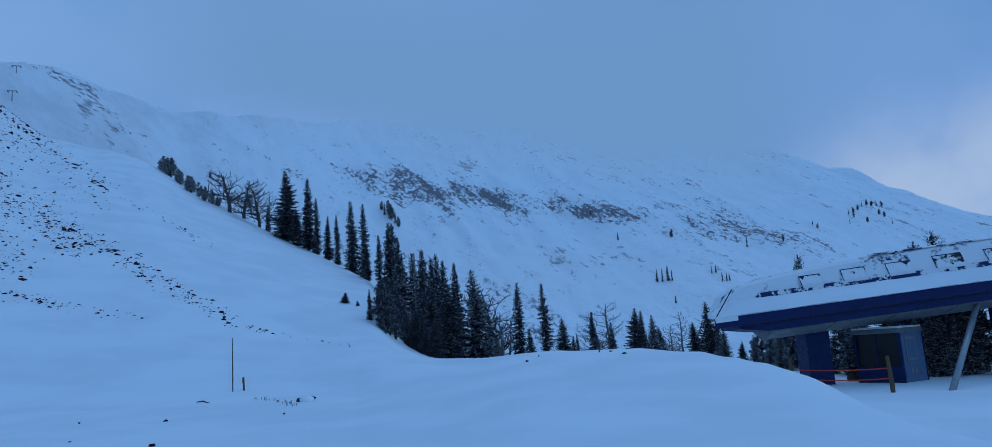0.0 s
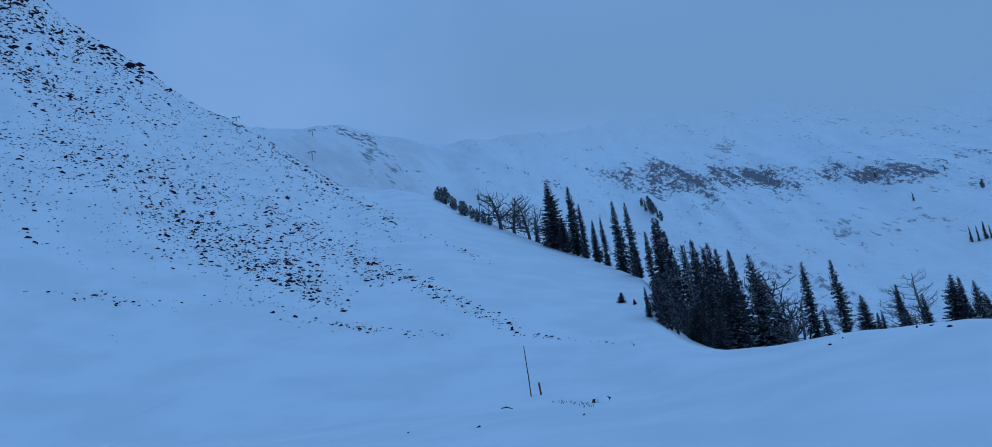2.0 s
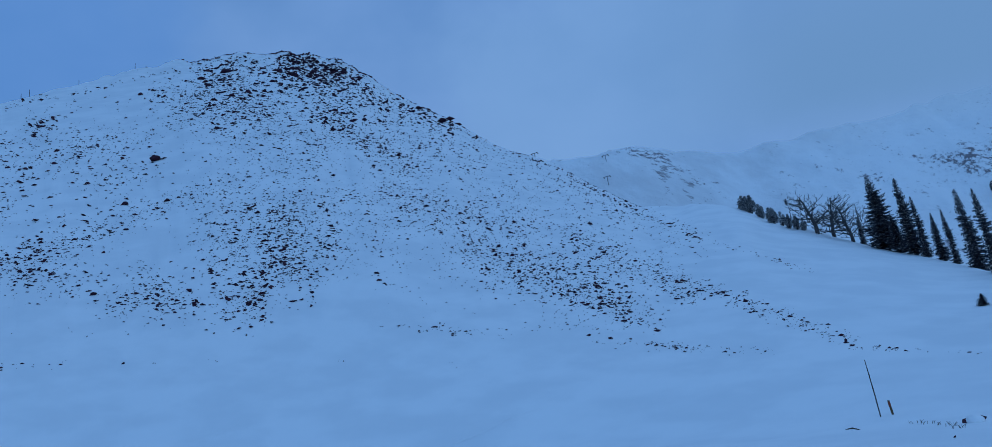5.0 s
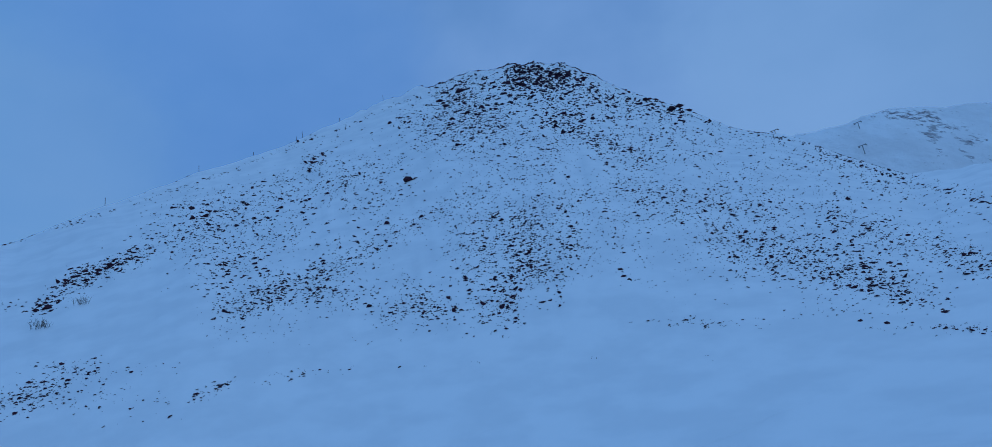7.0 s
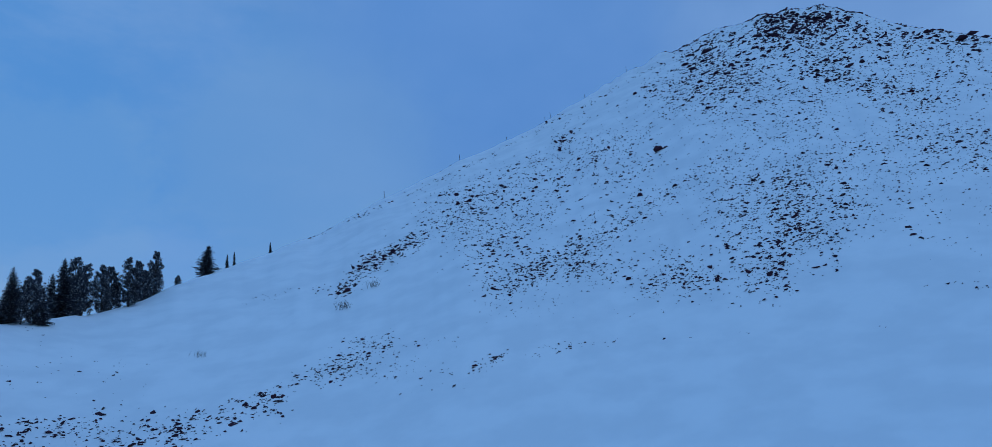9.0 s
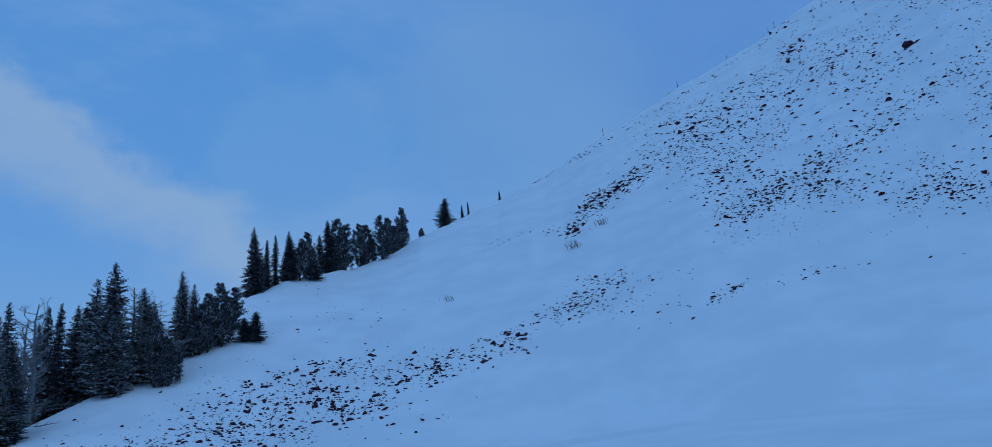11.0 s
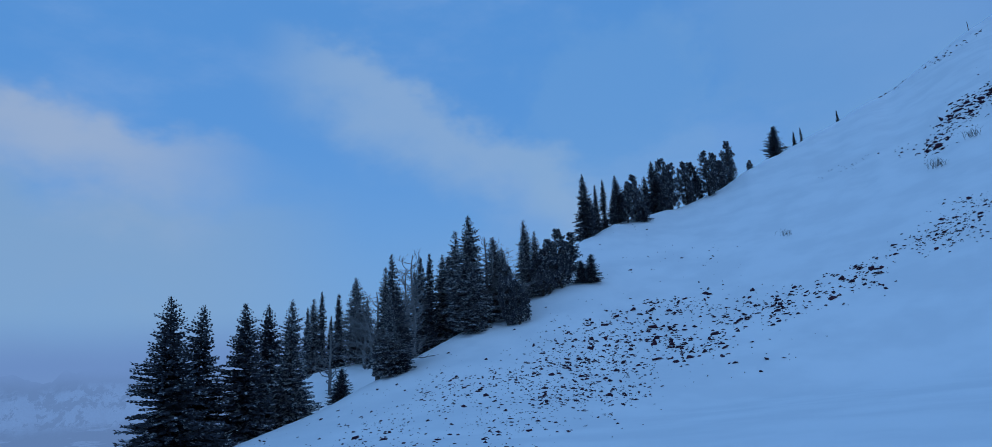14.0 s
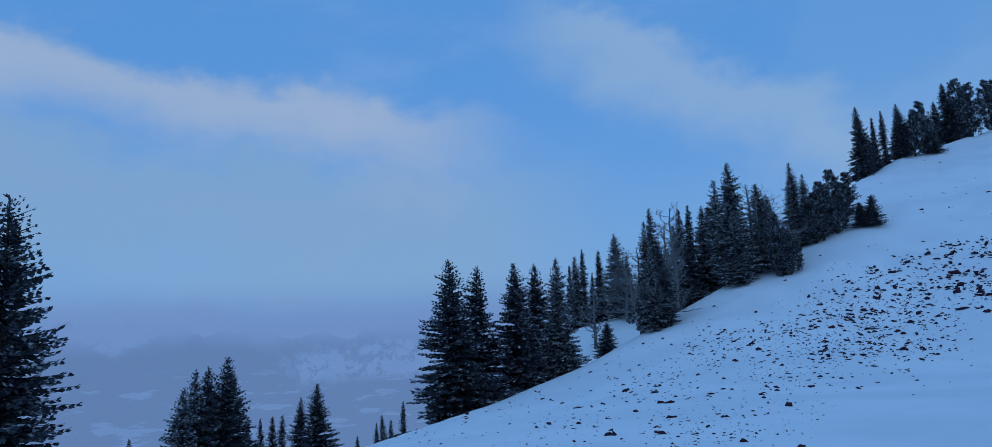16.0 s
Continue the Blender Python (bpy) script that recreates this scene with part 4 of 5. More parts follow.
plant([(8.8, 941.1, 11.8, "pine"), (8.6, 931.1, 16.6, "spire"), (8.3, 931.1, 18.3, "pine"), (8.1, 921.1, 18.9, "pine"), (7.8, 911.1, 16.3, "spire"),
       (7.6, 901.1, 12.9, "pine"), (21.3, 891.1, 8.0, "pine"), (20.4, 901.1, 7.2, "pine"), (-9.3, 901.1, 9.7, "spire"), (-13.3, 911.1, 9.8, "pine"),
       (-18.6, 921.1, 12.3, "spire"), (-21.1, 931.1, 9.2, "pine"), (-11.9, 771.3, 13.8, "spire"), (-12.3, 771.3, 13.8, "spire"), (-12.7, 771.3, 16.5, "spire"),
       (-13.0, 771.3, 12.4, "spire"), (-13.1, 721.3, 7.7, "spire"), (-15.9, 791.2, 8.5, "spire"), (-16.2, 791.2, 8.5, "spire"), (-16.6, 771.2, 9.0, "spire"),
       (-16.9, 771.2, 8.3, "spire"), (-17.1, 771.2, 8.3, "spire")], "trees on the far mountain side")
plant([(-7.4, 991.1, 8.9, "spire"), (-11.5, 971.1, 6.9, "spire")], "trees on the far mountain side")
plant([(-25.6, 1140.9, 8.2, "spire"), (-25.9, 1170.8, 8.4, "pine"), (-26.2, 1180.8, 8.4, "pine"), (-26.5, 1200.8, 8.6, "spire"), (-26.8, 1210.8, 8.7, "pine"),
       (-27.1, 1220.8, 8.7, "pine"), (-27.4, 1230.8, 8.8, "spire"), (-27.7, 1260.8, 9.0, "pine"), (-25.9, 1130.9, 8.1, "pine"), (-25.6, 1110.9, 7.9, "spire"),
       (-27.5, 1180.8, 8.4, "pine"), (-27.8, 1170.8, 8.4, "pine"), (-23.2, 1051.0, 7.5, "spire"), (-23.5, 1041.0, 7.4, "pine"), (-26.7, 1130.9, 8.1, "pine"),
       (-28.2, 1150.9, 8.2, "spire")], "trees on the far mountain side")
# ---- loose rock on the snow ----
def rock_shape(seed):
    """An angular block: the hull of a few scattered points, flatter than wide."""
    rng = random.Random(seed)
    bm = bmesh.new()
    for k in range(10):
        v = Vector((rng.gauss(0, 1), rng.gauss(0, 1), rng.gauss(0, 1))).normalized() * rng.uniform(0.7, 1.2)
        bm.verts.new((v.x * 0.5, v.y * rng.uniform(0.28, 0.45), v.z * 0.30))
    bmesh.ops.convex_hull(bm, input=bm.verts, use_existing_faces=False)
    bmesh.ops.delete(bm, geom=[v for v in bm.verts if not v.link_faces], context="VERTS")
    bmesh.ops.triangulate(bm, faces=bm.faces)
    mesh = bpy.data.meshes.new("rock")
    bm.to_mesh(mesh)
    bm.free()
    mesh.materials.append(ROCK)
    return mesh


ROCKS = [rock_shape(900 + k) for k in range(14)]
SHAPES = [(np.array([v.co[:] for v in m.vertices]), np.array([p.vertices[:] for p in m.polygons])) for m in ROCKS]
SPOTS = []


def seen(b, up):
    """How far off the ground is that shows at a bearing and an angle over the eye's level; past the crest, the crest itself."""
    i = min(max(int(np.searchsorted(BEARING, b)) - 1, 0), len(BEARING) - 2)
    u = (b - BEARING[i]) / (BEARING[i + 1] - BEARING[i])
    near = (DIST > 9) & (DIST < 230)
    d, rise = DIST[near], np.degrees(np.arctan2((HEIGHT[i] * (1 - u) + HEIGHT[i + 1] * u)[near] - EYE, DIST[near]))
    rise = np.maximum.accumulate(rise)
    if up >= rise[-1]:
        return float(d[int(np.argmax(rise))])
    j = int(np.argmax(rise >= up))
    if j == 0:
        return float(d[0])
    v = (up - rise[j - 1]) / max(rise[j] - rise[j - 1], 1e-6)
    return float(d[j - 1] * (1 - v) + d[j] * v)


def fans(rows):
    """Scatters stones over strips of the slope: bearing and height angle of both ends, half breadth in degrees, number, usual size."""
    rng = random.Random(int(rows[0][0] * 10) + 5)
    for b0, e0, b1, e1, half, count, size in rows:
        wide = half / math.cos(radians((e0 + e1) / 2))
        hubs = [(rng.random(), rng.gauss(0, 0.55), rng.gauss(0, 0.55)) for _ in range(max(3, count // 7))]
        for k in range(count):
            if count > 24 and rng.random() < 0.24:
                u, v, w = hubs[rng.randrange(len(hubs))]
                v, w = v + rng.gauss(0, 0.14), w + rng.gauss(0, 0.12)
            else:
                u, v, w = rng.random(), rng.gauss(0, 0.78), rng.gauss(0, 0.72)
            b = b0 + (b1 - b0) * u + v * wide
            d = seen(b, e0 + (e1 - e0) * u + w * half)
            SPOTS.append((b, d, size * max(0.30, min(2.2, rng.lognormvariate(-0.22, 0.44)))))
            if rng.random() < 0.7:  # crumbs beside it
                SPOTS.append((b + rng.gauss(0, wide * 0.5), seen(b, e0 + (e1 - e0) * u + (w + rng.gauss(0, 0.4)) * half), size * rng.uniform(0.25, 0.55)))


def lay_rocks():
    rng = random.Random(77)
    ranked = sorted(range(len(SPOTS)), key=lambda i: -SPOTS[i][2] / SPOTS[i][1] ** 0.9)
    single = set(ranked[:290])
    joined_v, joined_f, n = [], [], 0
    for i, (b, d, s) in enumerate(SPOTS):
        at = place(b, d)
        lie = math.atan2(ground(b, d + 1.5) - ground(b, d - 1.5), 3.0)
        turn = Euler((lie * 0.45 + rng.gauss(0, 0.22), rng.gauss(0, 0.28), radians(b) + rng.gauss(0, 0.6)))
        tall = rng.uniform(0.6, 1.1)
        at.z += s * 0.03
        if i in single:
            ob = new("rock", ROCKS[i % len(ROCKS)])
            ob.matrix_basis = Matrix.LocRotScale(at, turn, (s, s, s * tall))
            tagged(ob, "dark angular rock half buried in the snow", "rock", "loose rocks on the slope")
        else:
            v, f = SHAPES[i % len(SHAPES)]
            m = np.array(turn.to_matrix())
            joined_v.append((v * (s, s, s * tall)) @ m.T + np.array(at))
            joined_f.append(f + n)
            n += len(v)
    mesh = bpy.data.meshes.new("talus")
    mesh.from_pydata(np.concatenate(joined_v).tolist(), [], np.concatenate(joined_f).tolist())
    mesh.materials.append(ROCK)
    tagged(new("talus", mesh), "scattered dark talus stones poking out of the snow", "rocks", kind="stuff")


# ---- glowing sheets for cloud on the mountain and haze over the valley ----
def curtain(name, material, dist, b0, b1, z0, z1, label):
    bm = bmesh.new()
    cols = []
    for k in range(61):
        b = radians(b0 + (b1 - b0) * k / 60)
        cols.append([bm.verts.new((-dist * math.sin(b), dist * math.cos(b), z0 + (z1 - z0) * j / 8)) for j in range(9)])
    for a, c in zip(cols, cols[1:]):
        for j in range(8):
            bm.faces.new((a[j], c[j], c[j + 1], a[j + 1]))
    return tagged(part(name, bm, material, None, "", True), label, "cloud", kind="structure")


curtain("cloud_bank", mist_material("cloud", (0.142, 0.300, 0.575, 1), 134, 200, 0.02, 1.0, 240, 420, 0.20, 66, 0.011, (275, 190, -335, -170)), 620, -46, 60, -60, 430, "low cloud over the mountain crest")
# added self-lit sheet: pales the far valley as distance haze would
curtain("valley_haze_sheet", mist_material("haze", (0.148, 0.270, 0.553, 1), 70, 165, 0.76, 0.995, 150, 350, 0.0, 150, 0.0024), 2700, 96, 215, -640, 340, "glowing sheet painted as blue haze over the wide valley")

# ---- the lift's drive station ----
def box(bm, lo, hi, bevel=0.0):
    v = bmesh.ops.create_cube(bm, size=1)["verts"]
    for p in v:
        p.co = Vector([lo[k] + (hi[k] - lo[k]) * (p.co[k] + 0.5) for k in range(3)])
    if bevel:
        edges = list({e for p in v for e in p.link_edges})
        bmesh.ops.bevel(bm, geom=edges, offset=bevel, segments=2, affect="EDGES")


def boxed(name, lo, hi, material, parent, bevel=0.02, label=""):
    bm = bmesh.new()
    box(bm, lo, hi, bevel)
    return part(name, bm, material, parent, label)


def spar(name, a, b, radius, material, parent, sides=10, label=""):
    v, f = [], []
    tube(v, f, [Vector(a), Vector(b)], [radius, radius], sides)
    return raw_part(name, v, f, material, parent, label, False)


def prism(name, section, u0, u1, material, parent, label="", nose=0.0):
    """A profile in (across, up) drawn out along u; the far end may be pulled in to a nose."""
    bm = bmesh.new()
    rings = []
    cut = ((u0, 1.0 - 0.45 * nose), (u0 + 1.6 * nose + 0.001, 1.0), (u1, 1.0))
    mid = sum(p[0] for p in section) / len(section)
    for u, k in cut:
        rings.append([bm.verts.new((u, mid + (y - mid) * k, z)) for y, z in section])
    n = len(section)
    for a, b in zip(rings, rings[1:]):
        for i in range(n):
            bm.faces.new((a[i], a[(i + 1) % n], b[(i + 1) % n], b[i]))
    bm.faces.new(list(reversed(rings[0])))
    bm.faces.new(rings[-1])
    bmesh.ops.recalc_face_normals(bm, faces=bm.faces)
    return part(name, bm, material, parent, label)


def at(b, d, z=0.0):
    a = radians(b)
    return Vector((-d * math.sin(a), d * math.cos(a), z))


def hull(name, rings, material, parent, label="", smooth=False):
    """A skin over profiles: rings of (along, [(across, up), ...]) with equally many points."""
    bm = bmesh.new()
    rows = [[bm.verts.new((u, y, z)) for y, z in sec] for u, sec in rings]
    n = len(rows[0])
    for p, q in zip(rows, rows[1:]):
        for i in range(n):
            bm.faces.new((p[i], p[(i + 1) % n], q[(i + 1) % n], q[i]))
    bm.faces.new(list(reversed(rows[0])))
    bm.faces.new(rows[-1])
    bmesh.ops.recalc_face_normals(bm, faces=bm.faces)
    return part(name, bm, material, parent, label, smooth)


def lift_station():
    """A long shed that climbs a little; local x from its low nose to its high end, y away from the path."""
    rise = radians(4.0)
    station = tagged(new("lift_station"), "blue chairlift drive station plastered with blown snow", "lift station")
    station.location = (8.75, 31.6, 2.15)
    up = Matrix.Rotation(-rise, 4, "Y")
    L = 18.0

    def tilted(ob):
        ob.matrix_basis = up
        return ob

    tilted(prism("fascia", [(0, 0.0), (0.02, -0.41), (0.14, -0.41), (0.14, 0.0)], 0.0, L, BLUE, station))
    tilted(prism("drip_edge", [(0.05, -0.45), (0.05, -0.415), (0.14, -0.415), (0.14, -0.45)], 1.1, L, DARK, station))
    tilted(hull("skirt", [(1.0, [(0.25, -0.42), (0.27, -0.55), (1.5, -0.60), (2.9, -0.55), (2.9, -0.42)]), (2.2, [(0.15, -0.42), (0.17, -0.78), (1.5, -0.80), (3.3, -0.78), (3.3, -0.42)]),
                          (L, [(0.15, -0.42), (0.17, -0.78), (1.5, -0.80), (3.3, -0.78), (3.3, -0.42)])], BLUE, station))
    for u0 in (2.4, 5.0, 7.6, 10.2, 12.8, 15.4):
        tilted(hull("underside_panel", [(u, [(0.26, -0.79), (0.26, -0.83), (1.7, -1.17), (2.9, -0.83), (2.9, -0.79)]) for u in (u0, u0 + 2.52)], PANEL, station, "pale sloping underside panel"))
    lump = random.Random(5)
    rings = []
    for k in range(37):
        u = 0.0 + k * L / 36
        j, t = lump.uniform(-0.02, 0.02), min(1.0, 0.35 + u / 1.5)
        rings.append((u, [(0.03, 0.004), (-0.06, 0.03 + j), (0.10, 0.24 * t + j), (0.48, 0.60 * t + j), (0.75, 0.66 * t), (0.75, 0.02)]))
    tilted(hull("snow_ledge", rings, SNOW, station, "packed snow lying on the eaves"))
    rings = []
    for u, t, back in ((0.6, 0.18, 0.2), (1.0, 0.50, 0.05), (1.7, 0.70, 0.0), (3.0, 0.82, 0.0), (5.0, 0.91, 0.0), (7.5, 0.98, 0.0), (9.5, 1.0, 0.0), (L, 1.0, 0.0)):
        rings.append((u, [(0.55 + back, 0.30 * t), (0.60 + back, 0.66 * t), (1.0 + back, 1.66 * t), (1.28 + back, 1.82 * t), (3.0 - back, 1.86 * t), (3.4 - back, 1.3 * t), (3.4 - back, 0.3 * t)]))
    tilted(hull("cowling", rings, BLUE_SNOWY, station, "blue cowling half hidden by blown snow"))
    tilted(prism("sill", [(0.575, 0.60), (0.60, 0.83), (0.63, 0.83), (0.61, 0.60)], 2.2, L, BLUE_PATCHY, station, "blue sill strip with snow stuck to it"))
    tilted(prism("rim", [(1.08, 1.76), (1.07, 1.80), (1.27, 1.85), (1.30, 1.82)], 7.4, L, BLUE_PATCHY, station))
    slope = math.atan2(1.0, 0.40)
    for u, w, h, drifted in ((4.05, 0.95, 0.56, 0.80), (5.85, 1.1, 0.60, 0.60), (7.8, 1.15, 0.60, 0.72), (9.85, 1.3, 0.64, 0.30), (12.1, 1.2, 0.62, 0.45), (14.3, 1.2, 0.62, 0.5)):
        face = up @ Matrix.Translation((u, 0.655, 0.78)) @ Matrix.Rotation(slope, 4, "X")
        bm = bmesh.new()
        box(bm, (0, 0, 0.0), (w, h, 0.03), 0.012)
        ob = part("hatch", bm, BLUE_SNOWY, station)
        ob.matrix_basis = face
        bm = bmesh.new()
        for lo, hi in (((0.02, 0.02, 0.031), (w - 0.02, 0.05, 0.05)), ((0.02, h - 0.05, 0.031), (w - 0.02, h - 0.02, 0.05)), ((0.02, 0.05, 0.031), (0.05, h - 0.05, 0.05)), ((w - 0.05, 0.05, 0.031), (w - 0.02, h - 0.05, 0.05))):
            box(bm, lo, hi)
        part("gasket", bm, BLUE, ob)
        bm = bmesh.new()
        box(bm, (0.055, 0.055, 0.031), (w - 0.055, h - 0.055, 0.040))
        part("pane", bm, GLASS_SNOWY, ob, "dark pane behind stuck snow")
        # the snow stuck to the pane, thick at its foot and ragged along its top
        bm = bmesh.new()
        cols = []
        for k in range(15):
            x = 0.03 + (w - 0.06) * k / 14
            t = max(0.10, min(0.97, drifted + lump.uniform(-0.16, 0.16) + 0.12 * math.sin(k * 0.9 + u)))
            cols.append([bm.verts.new(p) for p in ((x, -0.06, 0.0), (x, -0.04, 0.075 + lump.uniform(0, 0.03)), (x, h * t * 0.55, 0.075 + lump.uniform(0, 0.025)), (x, h * t * 0.92, 0.055), (x, h * t, 0.036))])
        for p, q in zip(cols, cols[1:]):
            for j in range(4):
                bm.faces.new((p[j], q[j], q[j + 1], p[j + 1]))
        part("stuck_snow", bm, SNOW, ob, "wind-blown snow stuck to the pane", True)
    rod_a, rod_b = up @ Vector((0.05, 0.0, 0.05)), up @ Vector((1.0, 0.3, 1.12))
    spar("guy_rod", rod_a, rod_b, 0.022, DARK, station, 6)
    tilted(boxed("end_plate", (0.0, -0.03, -0.18), (0.95, 0.02, 0.06), SNOW, station, 0.02, "snow-crusted end plate"))
    boxed("column", (4.4, 1.9, -3.2), (5.4, 3.2, -0.2), BLUE, station, 0.03)
    boxed("column", (12.95, 1.4, -3.2), (14.2, 2.7, 0.5), BLUE, station, 0.03)
    v, f = [], []
    tube(v, f, [Vector((11.6, 1.0, 0.2)), Vector((6.75, -4.2, -3.2))], [0.115, 0.115], 14)
    raw_part("strut", v, f, STEEL, station, "galvanised tubular leg", True)
    v, f = [], []
    tube(v, f, [Vector((9.9, 1.0, 0.1)), Vector((11.6, 1.0, 0.2))], [0.09, 0.09], 8)
    raw_part("brace", v, f, STEEL, station)
    return station


def hut():
    base = place(-25.7, 36.6)
    h = tagged(new("operator_hut"), "small blue lift hut with dark windows", "hut")
    h.matrix_basis = Matrix.Translation(base) @ Matrix.Rotation(radians(-26.9 - 28), 4, "Z") @ Matrix.Diagonal((1.02, 1.02, 0.93, 1))
    # local x to the right, y away
    boxed("wall", (-1.0, 0, -0.4), (1.0, 0.08, 0.72), BLUE, h)
    boxed("wall", (-1.0, 1.82, -0.4), (1.0, 1.9, 2.2), BLUE, h)
    boxed("wall", (-1.0, 0.085, -0.4), (-0.92, 1.815, 2.2), BLUE, h)
    boxed("wall", (0.92, 0.085, -0.4), (1.0, 1.815, 2.2), PALE_BLUE, h, 0.02, "grey-blue side wall")
    for x in (-1.0, 0.88):
        boxed("mullion", (x, 0, 0.725), (x + 0.12, 0.083, 2.2), BLUE, h, 0.01)
    boxed("mullion", (-0.05, 0.004, 0.725), (0.0, 0.08, 2.2), BLUE, h, 0.01)
    boxed("window", (-0.875, 0.03, 0.725), (-0.055, 0.05, 2.19), GLASS, h, 0.0, "dark window glass")
    boxed("window", (0.005, 0.03, 0.725), (0.875, 0.05, 2.19), GLASS, h, 0.0, "dark window glass")
    frame_part = boxed("side_window", (1.002, 0.35, 0.95), (1.03, 1.2, 2.0), PANEL, h, 0.01, "white framed side window")
    boxed("pane", (1.032, 0.45, 1.05), (1.04, 1.1, 1.9), PALE_BLUE, frame_part, 0.0)
    for y in (0.55, 0.85):
        boxed("notice", (1.002, y, 0.35), (1.02, y + 0.18, 0.6), PANEL, h, 0.005, "small pale notice")
    bm = bmesh.new()
    box(bm, (-1.1, -0.14, 2.205), (1.1, 2.0, 2.42), 0.10)
    part("roof", bm, PANEL, h, "pale metal roof edge")
    bm = bmesh.new()
    box(bm, (-1.02, -0.06, 2.424), (1.02, 1.92, 2.50), 0.035)
    part("roof_snow", bm, SNOW, h)
    return h


def fence():
    f = tagged(new("rope_fence"), "wooden posts with two slack orange ropes", "fence")
    tops = []
    for b, d in ((-26.2, 31.2), (-20.2, 34.5)):
        p = place(b, d)
        v, fc = [], []
        tube(v, fc, [p - Vector((0, 0, 0.3)), p + Vector((0.0, 0, 0.6)), p + Vector((-0.03, 0, 1.30))], [0.085, 0.08, 0.07], 8)
        raw_part("post", v, fc, WOOD, f)
        tops.append(p)
    for up, sag in ((0.86, 0.06), (0.50, 0.08)):
        v, fc = [], []
        line = []
        for k in range(17):
            u = k / 16
            line.append(tops[0].lerp(tops[1], u) + Vector((0, 0, up - sag * 4 * u * (1 - u) - 0.1 * u)))
        tube(v, fc, line, [0.02] * 17, 5)
        raw_part("rope", v, fc, ROPE, f)
    log = tagged(new("fallen_log"), "dark fallen log half under the snow", "log")
    p = place(-25.0, 38.0, 0.05)
    v, fc = [], []
    tube(v, fc, [p + Vector((-0.9, 0.1, 0.12)), p + Vector((0, 0, 0.1)), p + Vector((0.9, -0.1, -0.02))], [0.13, 0.15, 0.11], 7)
    raw_part("bole", v, fc, BARK, log)
    return f


lift_station()
hut()
fence()


# ---- small things on the near snow ----
def wand_pole():
    p = place(19.53, 31.7)
    v, f = [], []
    pole = tagged(new("marker_pole"), "thin dark bamboo marker pole stuck in snow", "pole")
    pole.location = p
    tube(v, f, [Vector((0, 0, -0.3)), Vector((0.01, 0, 0.9)), Vector((0.0, 0, 2.07))], [0.024, 0.022, 0.016], 7)
    raw_part("shaft", v, f, WAND, pole)
    for z in (0.5, 1.0, 1.5):
        v, f = [], []
        tube(v, f, [Vector((0.005, 0, z)), Vector((0.005, 0, z + 0.03))], [0.028, 0.028], 7)
        raw_part("knot", v, f, WAND, pole)
    s = tagged(new("marker_stake"), "short wooden stake with an orange band", "stake")
    s.location = place(18.77, 31.8)
    v, f = [], []
    tube(v, f, [Vector((0, 0, -0.3)), Vector((-0.02, 0, 0.3)), Vector((-0.03, 0, 0.51))], [0.042, 0.04, 0.037], 8)
    raw_part("stake_shaft", v, f, WOOD, s)
    v, f = [], []
    tube(v, f, [Vector((-0.025, 0, 0.29)), Vector((-0.03, 0, 0.46))], [0.045, 0.044], 8)
    raw_part("band", v, f, FADED, s, "faded orange band")


def twigs(b, d, n, tall, seed, name="dry_shrub", label="dry twigs of a shrub poking out of snow"):
    rng = random.Random(seed)
    ob = tagged(new(name), label, "shrub")
    ob.location = place(b, d)
    for k in range(n):
        v, f = [], []
        a = rng.uniform(0, 6.28)
        foot = Vector((rng.gauss(0, tall), rng.gauss(0, tall * 0.6), -0.05))
        p1 = foot + Vector((math.cos(a) * 0.2, math.sin(a) * 0.2, 0.55)) * tall
        p2 = p1 + Vector((math.cos(a) * 0.35 + rng.gauss(0, 0.1), math.sin(a) * 0.35, 0.4)) * tall
        tube(v, f, [foot, p1, p2], [0.014 * (0.5 + tall), 0.010 * (0.5 + tall), 0.004], 3)
        tube(v, f, [p1, p1 + Vector((rng.gauss(0, 0.25), rng.gauss(0, 0.25), 0.35)) * tall], [0.008 * (0.5 + tall), 0.003], 3)
        raw_part("stem", v, f, TWIG, ob)


def snowy_rock(b, d, size, seed, cap=False):
    ob = new("rock", ROCKS[seed % len(ROCKS)])
    turn = radians(b) if cap else seed * 1.3
    ob.matrix_basis = Matrix.LocRotScale(place(b, d, size * 0.08), Euler((0.1, 0.05, turn)), (size, size, size * 0.9))
    tagged(ob, "dark stone poking out of the smooth snow", "rock", "loose rocks on the flat")
    if cap:
        # snow lies over the middle and down the near side, and leaves the two ends bare
        bm = bmesh.new()
        rng = random.Random(seed)
        bmesh.ops.create_icosphere(bm, subdivisions=3, radius=1.0)
        for p in bm.verts:
            lump = 1 + 0.06 * noise.noise(p.co * 2.3) + rng.uniform(-0.008, 0.008)
            p.co = Vector((p.co.x * 0.36 * lump, p.co.y * 0.60 * lump - 0.12, p.co.z * 0.27 * lump + 0.0))
        part("snow_cap", bm, SNOW, ob, "soft cap of snow", True)


wand_pole()
broken = tagged(new("fallen_branch"), "short dark broken branch lying on the snow", "branch")
broken.location = place(21.45, 28.5)
_v, _f = [], []
tube(_v, _f, [Vector((-0.22, 0, 0.05)), Vector((0.0, 0.03, 0.07)), Vector((0.24, 0, -0.01))], [0.012, 0.028, 0.016], 6)
raw_part("bough", _v, _f, BARK, broken)
snowy_rock(14.48, 26.4, 0.68, 3, True)
snowy_rock(23.56, 21.9, 0.18, 6)
snowy_rock(24.17, 16.3, 0.21, 7)
snowy_rock(29.04, 18.5, 0.10, 8)
snowy_rock(28.72, 23.3, 0.11, 9)
snowy_rock(15.93, 21.6, 0.15, 10)
